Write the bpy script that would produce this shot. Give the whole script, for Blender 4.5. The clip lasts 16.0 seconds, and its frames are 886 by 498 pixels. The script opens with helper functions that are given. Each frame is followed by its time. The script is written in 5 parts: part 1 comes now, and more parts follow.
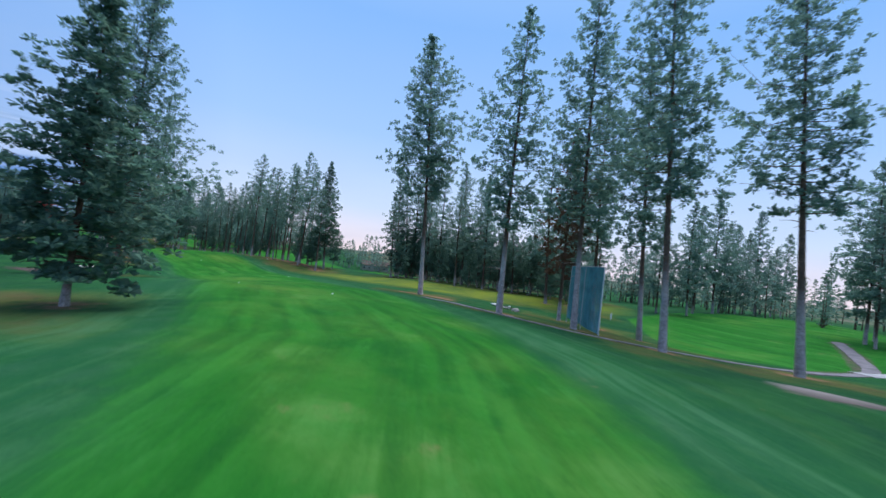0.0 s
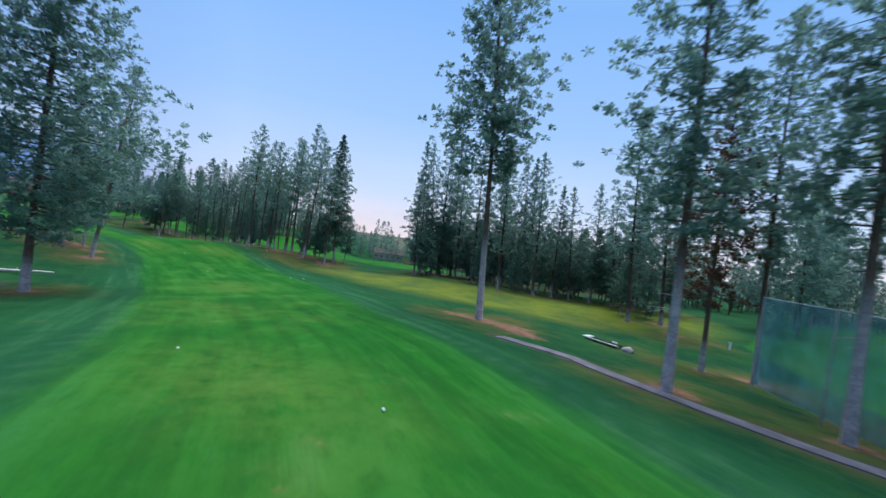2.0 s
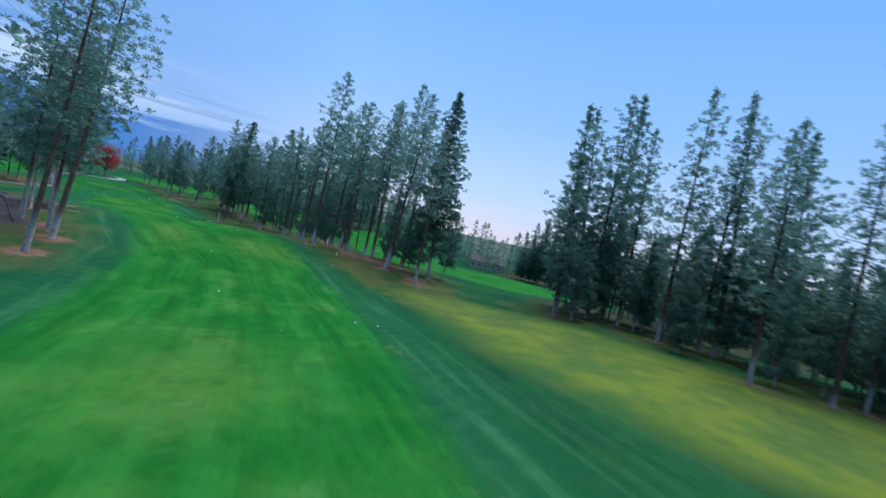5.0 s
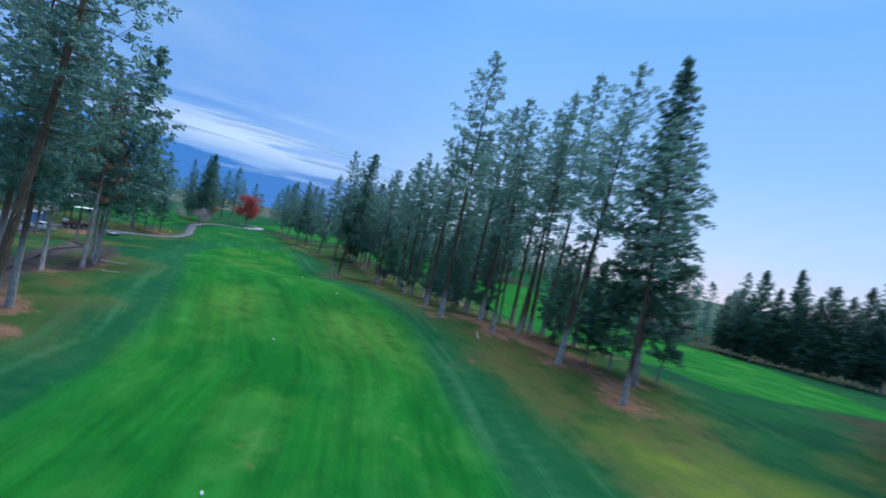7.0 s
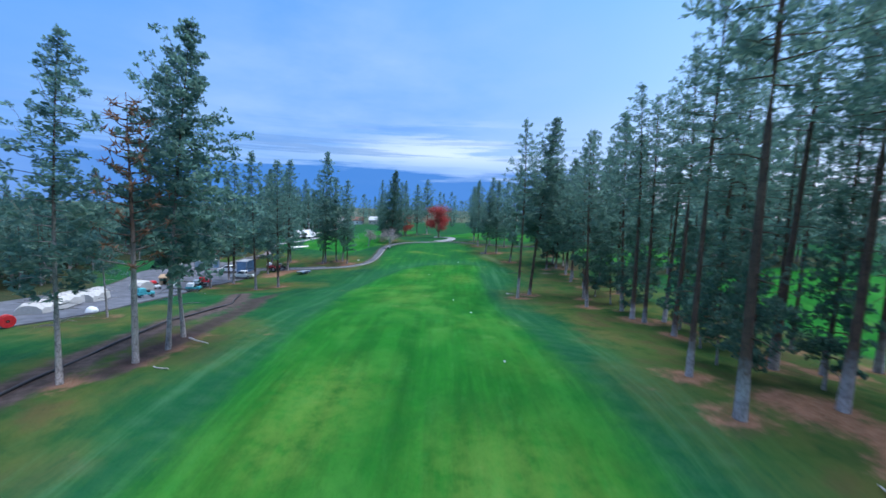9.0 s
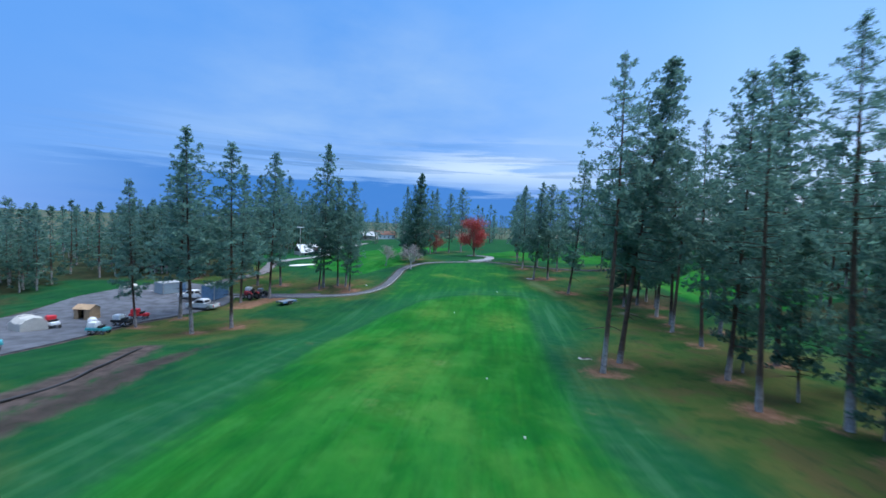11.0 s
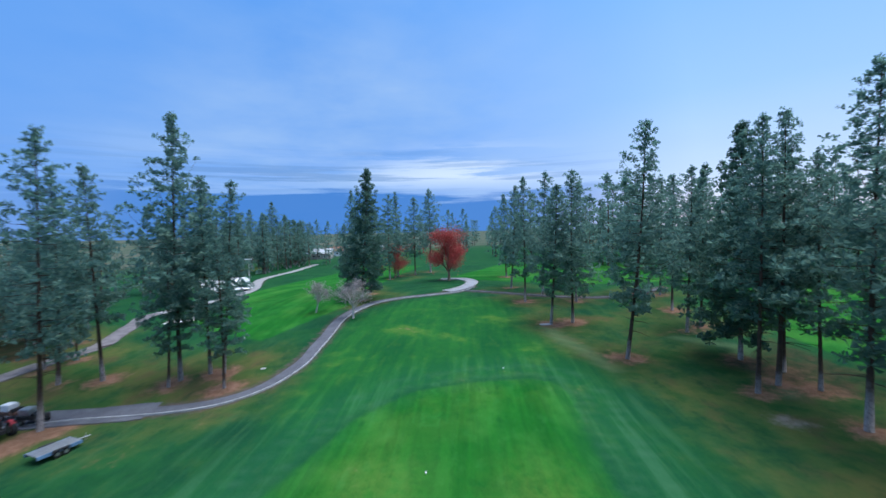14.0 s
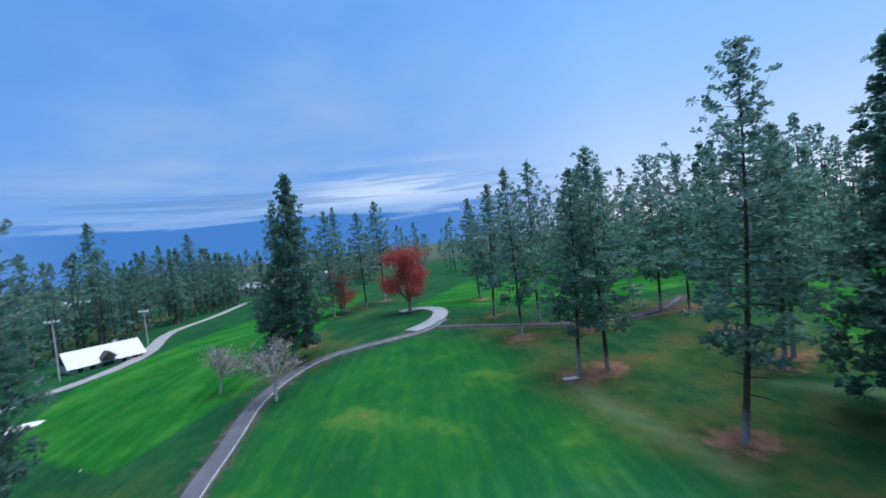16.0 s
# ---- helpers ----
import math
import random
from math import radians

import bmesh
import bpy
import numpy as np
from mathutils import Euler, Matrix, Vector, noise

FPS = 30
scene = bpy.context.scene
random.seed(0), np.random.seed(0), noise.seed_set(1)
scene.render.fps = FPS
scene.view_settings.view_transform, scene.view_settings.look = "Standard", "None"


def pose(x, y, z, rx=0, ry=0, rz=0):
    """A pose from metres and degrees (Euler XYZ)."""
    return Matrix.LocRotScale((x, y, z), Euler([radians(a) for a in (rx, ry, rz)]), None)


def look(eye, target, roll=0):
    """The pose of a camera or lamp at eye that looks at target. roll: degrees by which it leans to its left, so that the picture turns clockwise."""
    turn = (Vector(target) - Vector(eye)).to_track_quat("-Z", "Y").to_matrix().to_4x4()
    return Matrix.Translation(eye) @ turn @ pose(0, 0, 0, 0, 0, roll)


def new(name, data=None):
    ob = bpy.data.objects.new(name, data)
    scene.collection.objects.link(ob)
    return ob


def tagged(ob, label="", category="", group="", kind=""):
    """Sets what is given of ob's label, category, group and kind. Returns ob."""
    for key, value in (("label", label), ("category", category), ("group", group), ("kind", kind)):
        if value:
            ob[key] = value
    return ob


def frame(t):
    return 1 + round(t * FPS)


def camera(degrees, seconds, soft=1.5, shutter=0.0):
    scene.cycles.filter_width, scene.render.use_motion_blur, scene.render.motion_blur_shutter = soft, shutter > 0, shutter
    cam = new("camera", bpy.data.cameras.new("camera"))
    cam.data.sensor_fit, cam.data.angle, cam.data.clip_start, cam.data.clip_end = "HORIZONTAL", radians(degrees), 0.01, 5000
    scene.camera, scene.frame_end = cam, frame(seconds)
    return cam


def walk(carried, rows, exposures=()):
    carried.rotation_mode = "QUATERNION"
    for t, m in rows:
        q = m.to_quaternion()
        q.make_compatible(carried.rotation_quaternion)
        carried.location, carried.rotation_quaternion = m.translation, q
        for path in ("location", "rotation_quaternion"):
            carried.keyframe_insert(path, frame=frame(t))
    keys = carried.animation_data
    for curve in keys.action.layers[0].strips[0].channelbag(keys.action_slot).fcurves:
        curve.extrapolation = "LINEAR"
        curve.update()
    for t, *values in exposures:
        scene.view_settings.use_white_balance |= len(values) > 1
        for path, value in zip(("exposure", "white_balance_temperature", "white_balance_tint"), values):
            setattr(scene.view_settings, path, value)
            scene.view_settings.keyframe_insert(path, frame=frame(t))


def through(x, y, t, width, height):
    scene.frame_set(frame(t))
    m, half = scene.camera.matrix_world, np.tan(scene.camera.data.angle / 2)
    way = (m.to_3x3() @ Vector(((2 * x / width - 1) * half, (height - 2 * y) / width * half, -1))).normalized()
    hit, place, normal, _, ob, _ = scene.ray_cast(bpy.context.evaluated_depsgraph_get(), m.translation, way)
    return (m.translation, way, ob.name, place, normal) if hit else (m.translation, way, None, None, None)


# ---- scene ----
# camera and walk
cam = camera(91.8, 16.0, soft=1.55, shutter=0.5)
PATH = [
    (0, (0.03, -0.20, 9.52), (0.02, 19.79, 10.02), 6.83),
    (0.5, (-1.76, 5.10, 10.19), (-1.84, 25.10, 10.50), 6.86),
    (1, (-3.73, 10.55, 10.85), (-3.81, 30.55, 11.07), 7.15),
    (1.5, (-5.66, 16.20, 11.42), (-5.79, 36.20, 11.42), 7.51),
    (2, (-7.90, 23.03, 11.64), (-8.07, 43.03, 11.33), 7.72),
    (2.5, (-9.93, 30.30, 11.66), (-10.35, 50.29, 11.10), 8.06),
    (3, (-11.90, 37.97, 11.53), (-13.19, 57.91, 10.67), 7.50),
    (3.5, (-14.09, 45.14, 11.61), (-15.93, 65.02, 10.40), 8.87),
    (4, (-16.48, 51.53, 12.07), (-18.88, 71.32, 10.50), 10.05),
    (4.2, (-17.34, 53.88, 12.18), (-19.97, 73.64, 10.52), 10.10),
    (6.3, (-30.53, 82.63, 11.67), (-37.60, 101.33, 12.15), 16.09),
    (6.5, (-32.37, 85.51, 11.94), (-39.95, 104.02, 12.21), 15.21),
    (7, (-37.15, 92.85, 12.45), (-46.92, 110.30, 12.21), 12.02),
    (7.5, (-41.16, 98.96, 12.56), (-53.18, 114.94, 11.90), 8.20),
    (8, (-45.17, 105.09, 12.87), (-59.23, 119.27, 11.76), 4.14),
    (8.5, (-49.06, 110.59, 13.37), (-64.84, 122.79, 11.87), 1.79),
    (9, (-52.79, 115.12, 13.98), (-69.38, 126.14, 12.15), 1.72),
    (9.2, (-54.27, 116.87, 14.20), (-71.17, 127.39, 12.25), 1.75),
    (11.3, (-79.06, 133.47, 12.93), (-96.69, 142.87, 11.94), 2.39),
    (11.5, (-81.27, 134.94, 13.05), (-98.87, 144.39, 12.26), 1.99),
    (12, (-86.79, 138.51, 13.45), (-104.37, 148.03, 12.89), 0.91),
    (12.5, (-92.22, 141.70, 13.95), (-109.65, 151.48, 13.36), -0.41),
    (13, (-97.57, 144.79, 14.43), (-114.97, 154.64, 13.78), -1.04),
    (13.5, (-102.71, 147.74, 14.68), (-119.91, 157.92, 13.94), -1.47),
    (14, (-107.66, 150.43, 14.87), (-124.55, 161.12, 14.01), -1.28),
    (14.5, (-112.62, 153.04, 15.06), (-128.98, 164.50, 14.12), -1.24),
    (15, (-117.13, 155.44, 15.26), (-133.16, 167.35, 14.20), -1.80),
    (15.5, (-121.66, 158.11, 15.46), (-137.45, 170.36, 14.61), -4.01),
    (16, (-125.88, 160.64, 15.51), (-141.35, 173.31, 15.15), -6.63),
]
walk(cam, [(t, look(eye, target, roll)) for t, eye, target, roll in PATH],
     ((0, 0.42, 7150, 18), (3, 0.38, 6950, 16), (4.2, 0.36, 6480, 14), (6.5, 0.25, 6300, 12), (7.5, 0.46, 6150, 13), (8.5, 0.58, 6550, 17), (9.2, 0.62, 6500, 16), (11.5, 0.42, 6400, 13), (13, 0.50, 6700, 16), (16, 0.31, 6550, 14)))

# ---- sky and sun: a soft overcast evening, bright low in the west ----
world = bpy.data.worlds.new("evening_sky")
scene.world = world
world.use_nodes = True
wt = world.node_tree
wt.nodes.clear()


def wnode(kind, **props):
    n = wt.nodes.new(kind)
    for key, value in props.items():
        if key == "operation":
            n.operation = value
        elif key == "blend_type":
            n.blend_type = value
        elif key == "data_type":
            n.data_type = value
    return n


def wmath(op, a, b=None, c=None):
    n = wnode("ShaderNodeMath", operation=op)
    for socket, value in zip(n.inputs, (a, b, c)):
        if value is None:
            continue
        if isinstance(value, (int, float)):
            socket.default_value = value
        else:
            wt.links.new(value, socket)
    return n.outputs[0]


def wmix(fac, a, b):
    n = wt.nodes.new("ShaderNodeMix")
    n.data_type = "RGBA"
    for socket, value in ((n.inputs[0], fac), (n.inputs[6], a), (n.inputs[7], b)):
        if isinstance(value, (int, float, tuple)):
            socket.default_value = value
        else:
            wt.links.new(value, socket)
    return n.outputs[2]


def wramp(value, stops):
    n = wt.nodes.new("ShaderNodeValToRGB")
    wt.links.new(value, n.inputs[0])
    e = n.color_ramp.elements
    while len(e) < len(stops):
        e.new(0.5)
    for el, (pos, col) in zip(e, stops):
        el.position, el.color = pos, (*col, 1) if len(col) == 3 else col
    return n.outputs[0]


sky = wt.nodes.new("ShaderNodeTexSky")
sky.sky_type = "NISHITA"
sky.sun_disc = False
sky.sun_elevation, sky.sun_rotation = radians(74), radians(-24)
sky.air_density, sky.dust_density, sky.ozone_density = 1.0, 1.2, 3.0
tc = wt.nodes.new("ShaderNodeTexCoord")
sep = wt.nodes.new("ShaderNodeSeparateXYZ")
wt.links.new(tc.outputs["Generated"], sep.inputs[0])
elev = sep.outputs[2]
# the blue of the evening sky, pale towards the horizon
blue = wramp(elev, [(0.0, (0.66, 0.63, 0.72)), (0.10, (0.43, 0.60, 0.86)), (0.26, (0.25, 0.48, 0.87)), (0.48, (0.145, 0.385, 0.82)), (1.0, (0.40, 0.60, 0.95))])
skyscale = wt.nodes.new("ShaderNodeVectorMath")
skyscale.operation = "SCALE"
skyscale.inputs[3].default_value = 0.12
wt.links.new(sky.outputs[0], skyscale.inputs[0])
base = wmix(0.95, skyscale.outputs[0], blue)
# side of the sky with the cloud bank (towards -x, +y)
side = wmath("ADD", wmath("MULTIPLY", sep.outputs[0], -0.83), wmath("MULTIPLY", sep.outputs[1], 0.30))
bankside = wramp(side, [(0.69, (0, 0, 0)), (0.83, (1, 1, 1))])
glow = wramp(wmath("ADD", wmath("MULTIPLY", sep.outputs[0], -0.81), wmath("MULTIPLY", sep.outputs[1], 0.586)), [(0.955, (0, 0, 0)), (0.99, (1, 1, 1))])
west = wramp(wmath("MULTIPLY", sep.outputs[0], -1.0), [(0.45, (0, 0, 0)), (0.90, (1, 1, 1))])
# thin high cloud, drawn out into streaks towards the horizon
cmap = wt.nodes.new("ShaderNodeVectorMath")
cmap.operation = "DIVIDE"
wt.links.new(tc.outputs["Generated"], cmap.inputs[0])
comb = wt.nodes.new("ShaderNodeCombineXYZ")
lift = wmath("ADD", wmath("MAXIMUM", elev, 0.0), 0.10)
for k in range(3):
    wt.links.new(lift, comb.inputs[k])
wt.links.new(comb.outputs[0], cmap.inputs[1])
cn = wt.nodes.new("ShaderNodeTexNoise")
cn.inputs["Scale"].default_value, cn.inputs["Detail"].default_value = 0.75, 7
cn.inputs["Roughness"].default_value = 0.55
wt.links.new(cmap.outputs[0], cn.inputs["Vector"])
cover = wramp(cn.outputs[0], [(0.36, (0, 0, 0)), (0.68, (1, 1, 1))])
south = wramp(wmath("ADD", sep.outputs[1], 0.5), [(0.05, (0.1, 0.1, 0.1)), (0.75, (1, 1, 1))])
veil = wmath("MULTIPLY", wmath("MULTIPLY", cover, south), wmath("ADD", 0.15, wmath("MULTIPLY", bankside, 0.65)))
clouds = wmix(wmath("MINIMUM", veil, 0.8), wmix(wmath("MULTIPLY", west, 0.85), base, (0.070, 0.25, 0.64, 1)), (0.262, 0.436, 0.69, 1))
# darker blue-grey bank low down, with lit wisps above it
thin = wt.nodes.new("ShaderNodeCombineXYZ")
wt.links.new(sep.outputs[0], thin.inputs[0])
wt.links.new(sep.outputs[1], thin.inputs[1])
wt.links.new(wmath("MULTIPLY", elev, 16.0), thin.inputs[2])
wn = wt.nodes.new("ShaderNodeTexNoise")
wn.inputs["Scale"].default_value, wn.inputs["Detail"].default_value, wn.inputs["Roughness"].default_value = 2.6, 8, 0.62
wt.links.new(thin.outputs[0], wn.inputs["Vector"])
wisps = wramp(wn.outputs[0], [(0.46, (0, 0, 0)), (0.55, (1, 1, 1))])
wob = wmath("ADD", elev, wmath("MULTIPLY", wmath("SUBTRACT", wn.outputs[0], 0.5), 0.15))
bank = wmath("MULTIPLY", wramp(wob, [(0.0, (1, 1, 1)), (0.082, (1, 1, 1)), (0.100, (0, 0, 0))]), bankside)
edge = wmath("MULTIPLY", wramp(elev, [(0.085, (0, 0, 0)), (0.125, (1, 1, 1)), (0.21, (0, 0, 0))]), bankside)
lit = wmix(wmath("MULTIPLY", wmath("MULTIPLY", wmath("MULTIPLY", edge, wisps), wmath("ADD", 0.15, wmath("MULTIPLY", glow, 0.85))), 0.66), clouds, (0.60, 0.74, 0.90, 1))
# thin dark streaks across the lit band
fine = wt.nodes.new("ShaderNodeCombineXYZ")
wt.links.new(sep.outputs[0], fine.inputs[0])
wt.links.new(sep.outputs[1], fine.inputs[1])
wt.links.new(wmath("MULTIPLY", elev, 34.0), fine.inputs[2])
fn = wt.nodes.new("ShaderNodeTexNoise")
fn.inputs["Scale"].default_value, fn.inputs["Detail"].default_value, fn.inputs["Roughness"].default_value = 2.1, 7, 0.6
wt.links.new(fine.outputs[0], fn.inputs["Vector"])
streaks = wmath("MULTIPLY", wramp(fn.outputs[0], [(0.51, (0, 0, 0)), (0.58, (1, 1, 1))]), wmath("MULTIPLY", wramp(elev, [(0.085, (0, 0, 0)), (0.115, (1, 1, 1)), (0.20, (0, 0, 0))]), bankside))
lit = wmix(wmath("MULTIPLY", streaks, 0.62), lit, (0.105, 0.235, 0.47, 1))
full = wmix(wmath("MULTIPLY", bank, 0.94), lit, (0.040, 0.175, 0.50, 1))
bg = wt.nodes.new("ShaderNodeBackground")
wt.links.new(full, bg.inputs[0])
bg.inputs[1].default_value = 1.0
wout = wt.nodes.new("ShaderNodeOutputWorld")
wt.links.new(bg.outputs[0], wout.inputs[0])

sun_data = bpy.data.lights.new("evening_sun", "SUN")
sun_data.energy, sun_data.angle, sun_data.color = 3.4, radians(50), (0.90, 0.97, 1.0)
sun = new("evening_sun", sun_data)
sun.matrix_world = look((0, 0, 60), (-7, -16, 0))

# ---- materials ----
MATS = {}


class Mat:
    """A node material with short calls for its nodes."""

    def __init__(self, name, rough=0.8, metal=0.0):
        self.m = bpy.data.materials.new(name)
        self.m.use_nodes = True
        self.t = self.m.node_tree
        self.b = self.t.nodes["Principled BSDF"]
        self.b.inputs["Roughness"].default_value, self.b.inputs["Metallic"].default_value = rough, metal
        MATS[name] = self.m

    def node(self, kind):
        return self.t.nodes.new(kind)

    def put(self, socket, value):
        if isinstance(value, bpy.types.NodeSocket):
            self.t.links.new(value, socket)
        elif value is not None:
            socket.default_value = value

    def coord(self, kind="Object", scale=(1, 1, 1)):
        mp = self.node("ShaderNodeMapping")
        self.t.links.new(self.node("ShaderNodeTexCoord").outputs[kind], mp.inputs[0])
        mp.inputs["Scale"].default_value = scale
        return mp.outputs[0]

    def noise(self, vec, scale, detail=4, rough=0.55):
        n = self.node("ShaderNodeTexNoise")
        self.t.links.new(vec, n.inputs["Vector"])
        n.inputs["Scale"].default_value, n.inputs["Detail"].default_value, n.inputs["Roughness"].default_value = scale, detail, rough
        return n.outputs[0]

    def voronoi(self, vec, scale, feature="F1"):
        n = self.node("ShaderNodeTexVoronoi")
        n.feature = feature
        self.t.links.new(vec, n.inputs["Vector"])
        n.inputs["Scale"].default_value = scale
        return n.outputs[0]

    def math(self, op, a, b=None, clamp=False):
        n = self.node("ShaderNodeMath")
        n.operation, n.use_clamp = op, clamp
        self.put(n.inputs[0], a)
        self.put(n.inputs[1], b)
        return n.outputs[0]

    def span(self, v, lo, hi, to0=0.0, to1=1.0):
        n = self.node("ShaderNodeMapRange")
        n.interpolation_type = "SMOOTHSTEP"
        for socket, value in zip(n.inputs, (v, lo, hi, to0, to1)):
            self.put(socket, value)
        return n.outputs[0]

    def mix(self, fac, a, b, blend="MIX"):
        n = self.node("ShaderNodeMix")
        n.data_type, n.blend_type = "RGBA", blend
        self.put(n.inputs[0], fac)
        self.put(n.inputs[6], (*a, 1) if isinstance(a, tuple) and len(a) == 3 else a)
        self.put(n.inputs[7], (*b, 1) if isinstance(b, tuple) and len(b) == 3 else b)
        return n.outputs[2]

    def attr(self, name):
        n = self.node("ShaderNodeAttribute")
        n.attribute_name = name
        return n.outputs["Fac"]

    def random(self):
        return self.node("ShaderNodeObjectInfo").outputs["Random"]

    def island(self):
        return self.node("ShaderNodeNewGeometry").outputs["Random Per Island"]

    def color(self, v):
        self.put(self.b.inputs["Base Color"], (*v, 1) if isinstance(v, tuple) and len(v) == 3 else v)
        return self

    def bump(self, height, strength=0.4, dist=0.05):
        n = self.node("ShaderNodeBump")
        n.inputs["Strength"].default_value, n.inputs["Distance"].default_value = strength, dist
        self.t.links.new(height, n.inputs["Height"])
        self.t.links.new(n.outputs[0], self.b.inputs["Normal"])
        return self

    def spec(self, v):
        self.b.inputs["Specular IOR Level"].default_value = v
        return self


def plain(name, col, rough=0.6, metal=0.0, var=0.18, scale=3.0, dirt=None):
    """A paint or metal with blotches and fine grain."""
    m = Mat(name, rough, metal)
    v = m.coord()
    f = m.noise(v, scale, 5)
    g = m.noise(v, scale * 14, 3)
    dark = tuple(c * (1 - var) for c in col)
    lite = tuple(min(1, c * (1 + var)) for c in col)
    c = m.mix(m.span(f, 0.3, 0.7), dark, lite)
    c = m.mix(m.math("MULTIPLY", m.span(g, 0.4, 0.75), 0.25), c, dirt or tuple(c * 0.55 for c in col))
    m.color(c)
    m.bump(g, 0.15, 0.01)
    return m.m


def grass_material():
    m = Mat("golf_grass", 0.95).spec(0.04)
    v = m.coord()
    big, mid, fine, blade = m.noise(v, 0.045, 4), m.noise(v, 0.16, 5, 0.6), m.noise(v, 0.9, 6, 0.7), m.noise(v, 7.0, 4, 0.75)
    ragged = m.math("MULTIPLY", m.math("SUBTRACT", fine, 0.5), 0.6)
    fair = m.span(m.math("ADD", m.attr("fairway"), ragged), 0.25, 0.75)
    # streaks along the way of the mower, and the patches between them
    comb = m.node("ShaderNodeCombineXYZ")
    m.put(comb.inputs[0], m.math("MULTIPLY", m.attr("lane"), 0.8))
    m.put(comb.inputs[1], m.math("MULTIPLY", m.attr("along"), 0.045))
    streak = m.noise(comb.outputs[0], 1.0, 5, 0.62)
    wide = m.node("ShaderNodeCombineXYZ")
    m.put(wide.inputs[0], m.math("MULTIPLY", m.attr("lane"), 0.22))
    m.put(wide.inputs[1], m.math("MULTIPLY", m.attr("along"), 0.03))
    swath = m.noise(wide.outputs[0], 1.0, 4, 0.6)
    patch = m.math("ADD", m.math("MULTIPLY", mid, 0.75), m.math("MULTIPLY", fine, 0.25))
    # rough: dark green, drier under the trees
    rough = m.mix(m.span(patch, 0.36, 0.64), (0.005, 0.050, 0.022), (0.011, 0.080, 0.024))
    rough = m.mix(m.math("MULTIPLY", m.span(streak, 0.48, 0.72), 0.30), rough, (0.034, 0.120, 0.052))
    dryness = m.math("ADD", m.attr("dry"), m.math("MULTIPLY", m.math("SUBTRACT", patch, 0.5), 1.8))
    olive = m.mix(m.span(mid, 0.35, 0.65), (0.062, 0.104, 0.024), (0.108, 0.100, 0.032))
    rough = m.mix(m.math("MULTIPLY", m.span(dryness, 0.15, 1.0), 0.78), rough, olive)
    soft = m.noise(v, 0.30, 3, 0.5)
    rust = m.math("MULTIPLY", m.span(dryness, 0.25, 0.8), m.span(soft, 0.50, 0.66))
    rough = m.mix(m.math("MULTIPLY", rust, 0.52), rough, (0.095, 0.060, 0.034))
    rough = m.mix(m.math("MULTIPLY", m.span(soft, 0.46, 0.32), 0.55), rough, (0.007, 0.062, 0.016))
    mown = m.mix(m.span(streak, 0.28, 0.72), (0.004, 0.080, 0.011), (0.010, 0.136, 0.016))
    mown = m.mix(m.math("MULTIPLY", m.span(swath, 0.48, 0.68), 0.42), mown, (0.030, 0.185, 0.030))
    mown = m.mix(m.math("MULTIPLY", m.math("MULTIPLY", m.span(big, 0.44, 0.60), m.span(mid, 0.38, 0.66)), 0.30), mown, (0.085, 0.190, 0.033))
    mown = m.mix(m.math("MULTIPLY", m.span(mid, 0.46, 0.30), 0.32), mown, (0.003, 0.066, 0.014))
    pale = m.math("MULTIPLY", m.span(mid, 0.56, 0.72), m.span(streak, 0.42, 0.62))
    mown = m.mix(m.math("MULTIPLY", pale, 0.26), mown, (0.13, 0.25, 0.085))
    # soft mottling a metre or two across, drawn out along the mowing
    mcomb = m.node("ShaderNodeCombineXYZ")
    m.put(mcomb.inputs[0], m.math("MULTIPLY", m.attr("lane"), 0.9))
    m.put(mcomb.inputs[1], m.math("MULTIPLY", m.attr("along"), 0.35))
    mottle = m.noise(mcomb.outputs[0], 1.0, 6, 0.68)
    mown = m.mix(m.math("MULTIPLY", m.span(mottle, 0.50, 0.70), 0.36), mown, (0.026, 0.172, 0.034))
    mown = m.mix(m.math("MULTIPLY", m.span(mottle, 0.48, 0.32), 0.45), mown, (0.002, 0.070, 0.012))
    rough = m.mix(m.math("MULTIPLY", m.span(mottle, 0.50, 0.72), 0.34), rough, (0.042, 0.095, 0.030))
    rough = m.mix(m.math("MULTIPLY", m.span(mottle, 0.48, 0.32), 0.45), rough, (0.006, 0.044, 0.020))
    # squares left by mowing to and fro
    mown = m.mix(m.math("MULTIPLY", m.span(m.math("ADD", m.attr("check"), m.math("MULTIPLY", m.math("SUBTRACT", mid, 0.5), 3.0)), 0.1, 1.3), 0.26), mown, (0.050, 0.205, 0.036))
    mown = m.mix(m.math("MULTIPLY", m.math("MULTIPLY", m.attr("worn"), m.span(fine, 0.2, 0.7)), 0.55), mown, (0.105, 0.195, 0.036))
    # dry yellow-green field towards the eastern stand
    straw_green = m.mix(m.span(mid, 0.36, 0.62), (0.150, 0.190, 0.022), (0.062, 0.118, 0.026))
    straw_green = m.mix(m.math("MULTIPLY", m.span(fine, 0.48, 0.7), 0.5), straw_green, (0.175, 0.150, 0.042))
    rough = m.mix(m.math("MULTIPLY", m.attr("field"), 0.8), rough, straw_green)
    # semi-rough beyond the fairway's end, streaked and patched
    semi = m.mix(m.span(m.math("ADD", m.math("MULTIPLY", streak, 0.4), m.math("MULTIPLY", patch, 0.6)), 0.34, 0.66), (0.005, 0.076, 0.020), (0.016, 0.130, 0.022))
    semi = m.mix(m.math("MULTIPLY", m.span(mottle, 0.50, 0.72), 0.35), semi, (0.055, 0.165, 0.030))
    semi = m.mix(m.math("MULTIPLY", m.span(mid, 0.53, 0.68), 0.42), semi, (0.100, 0.185, 0.030))
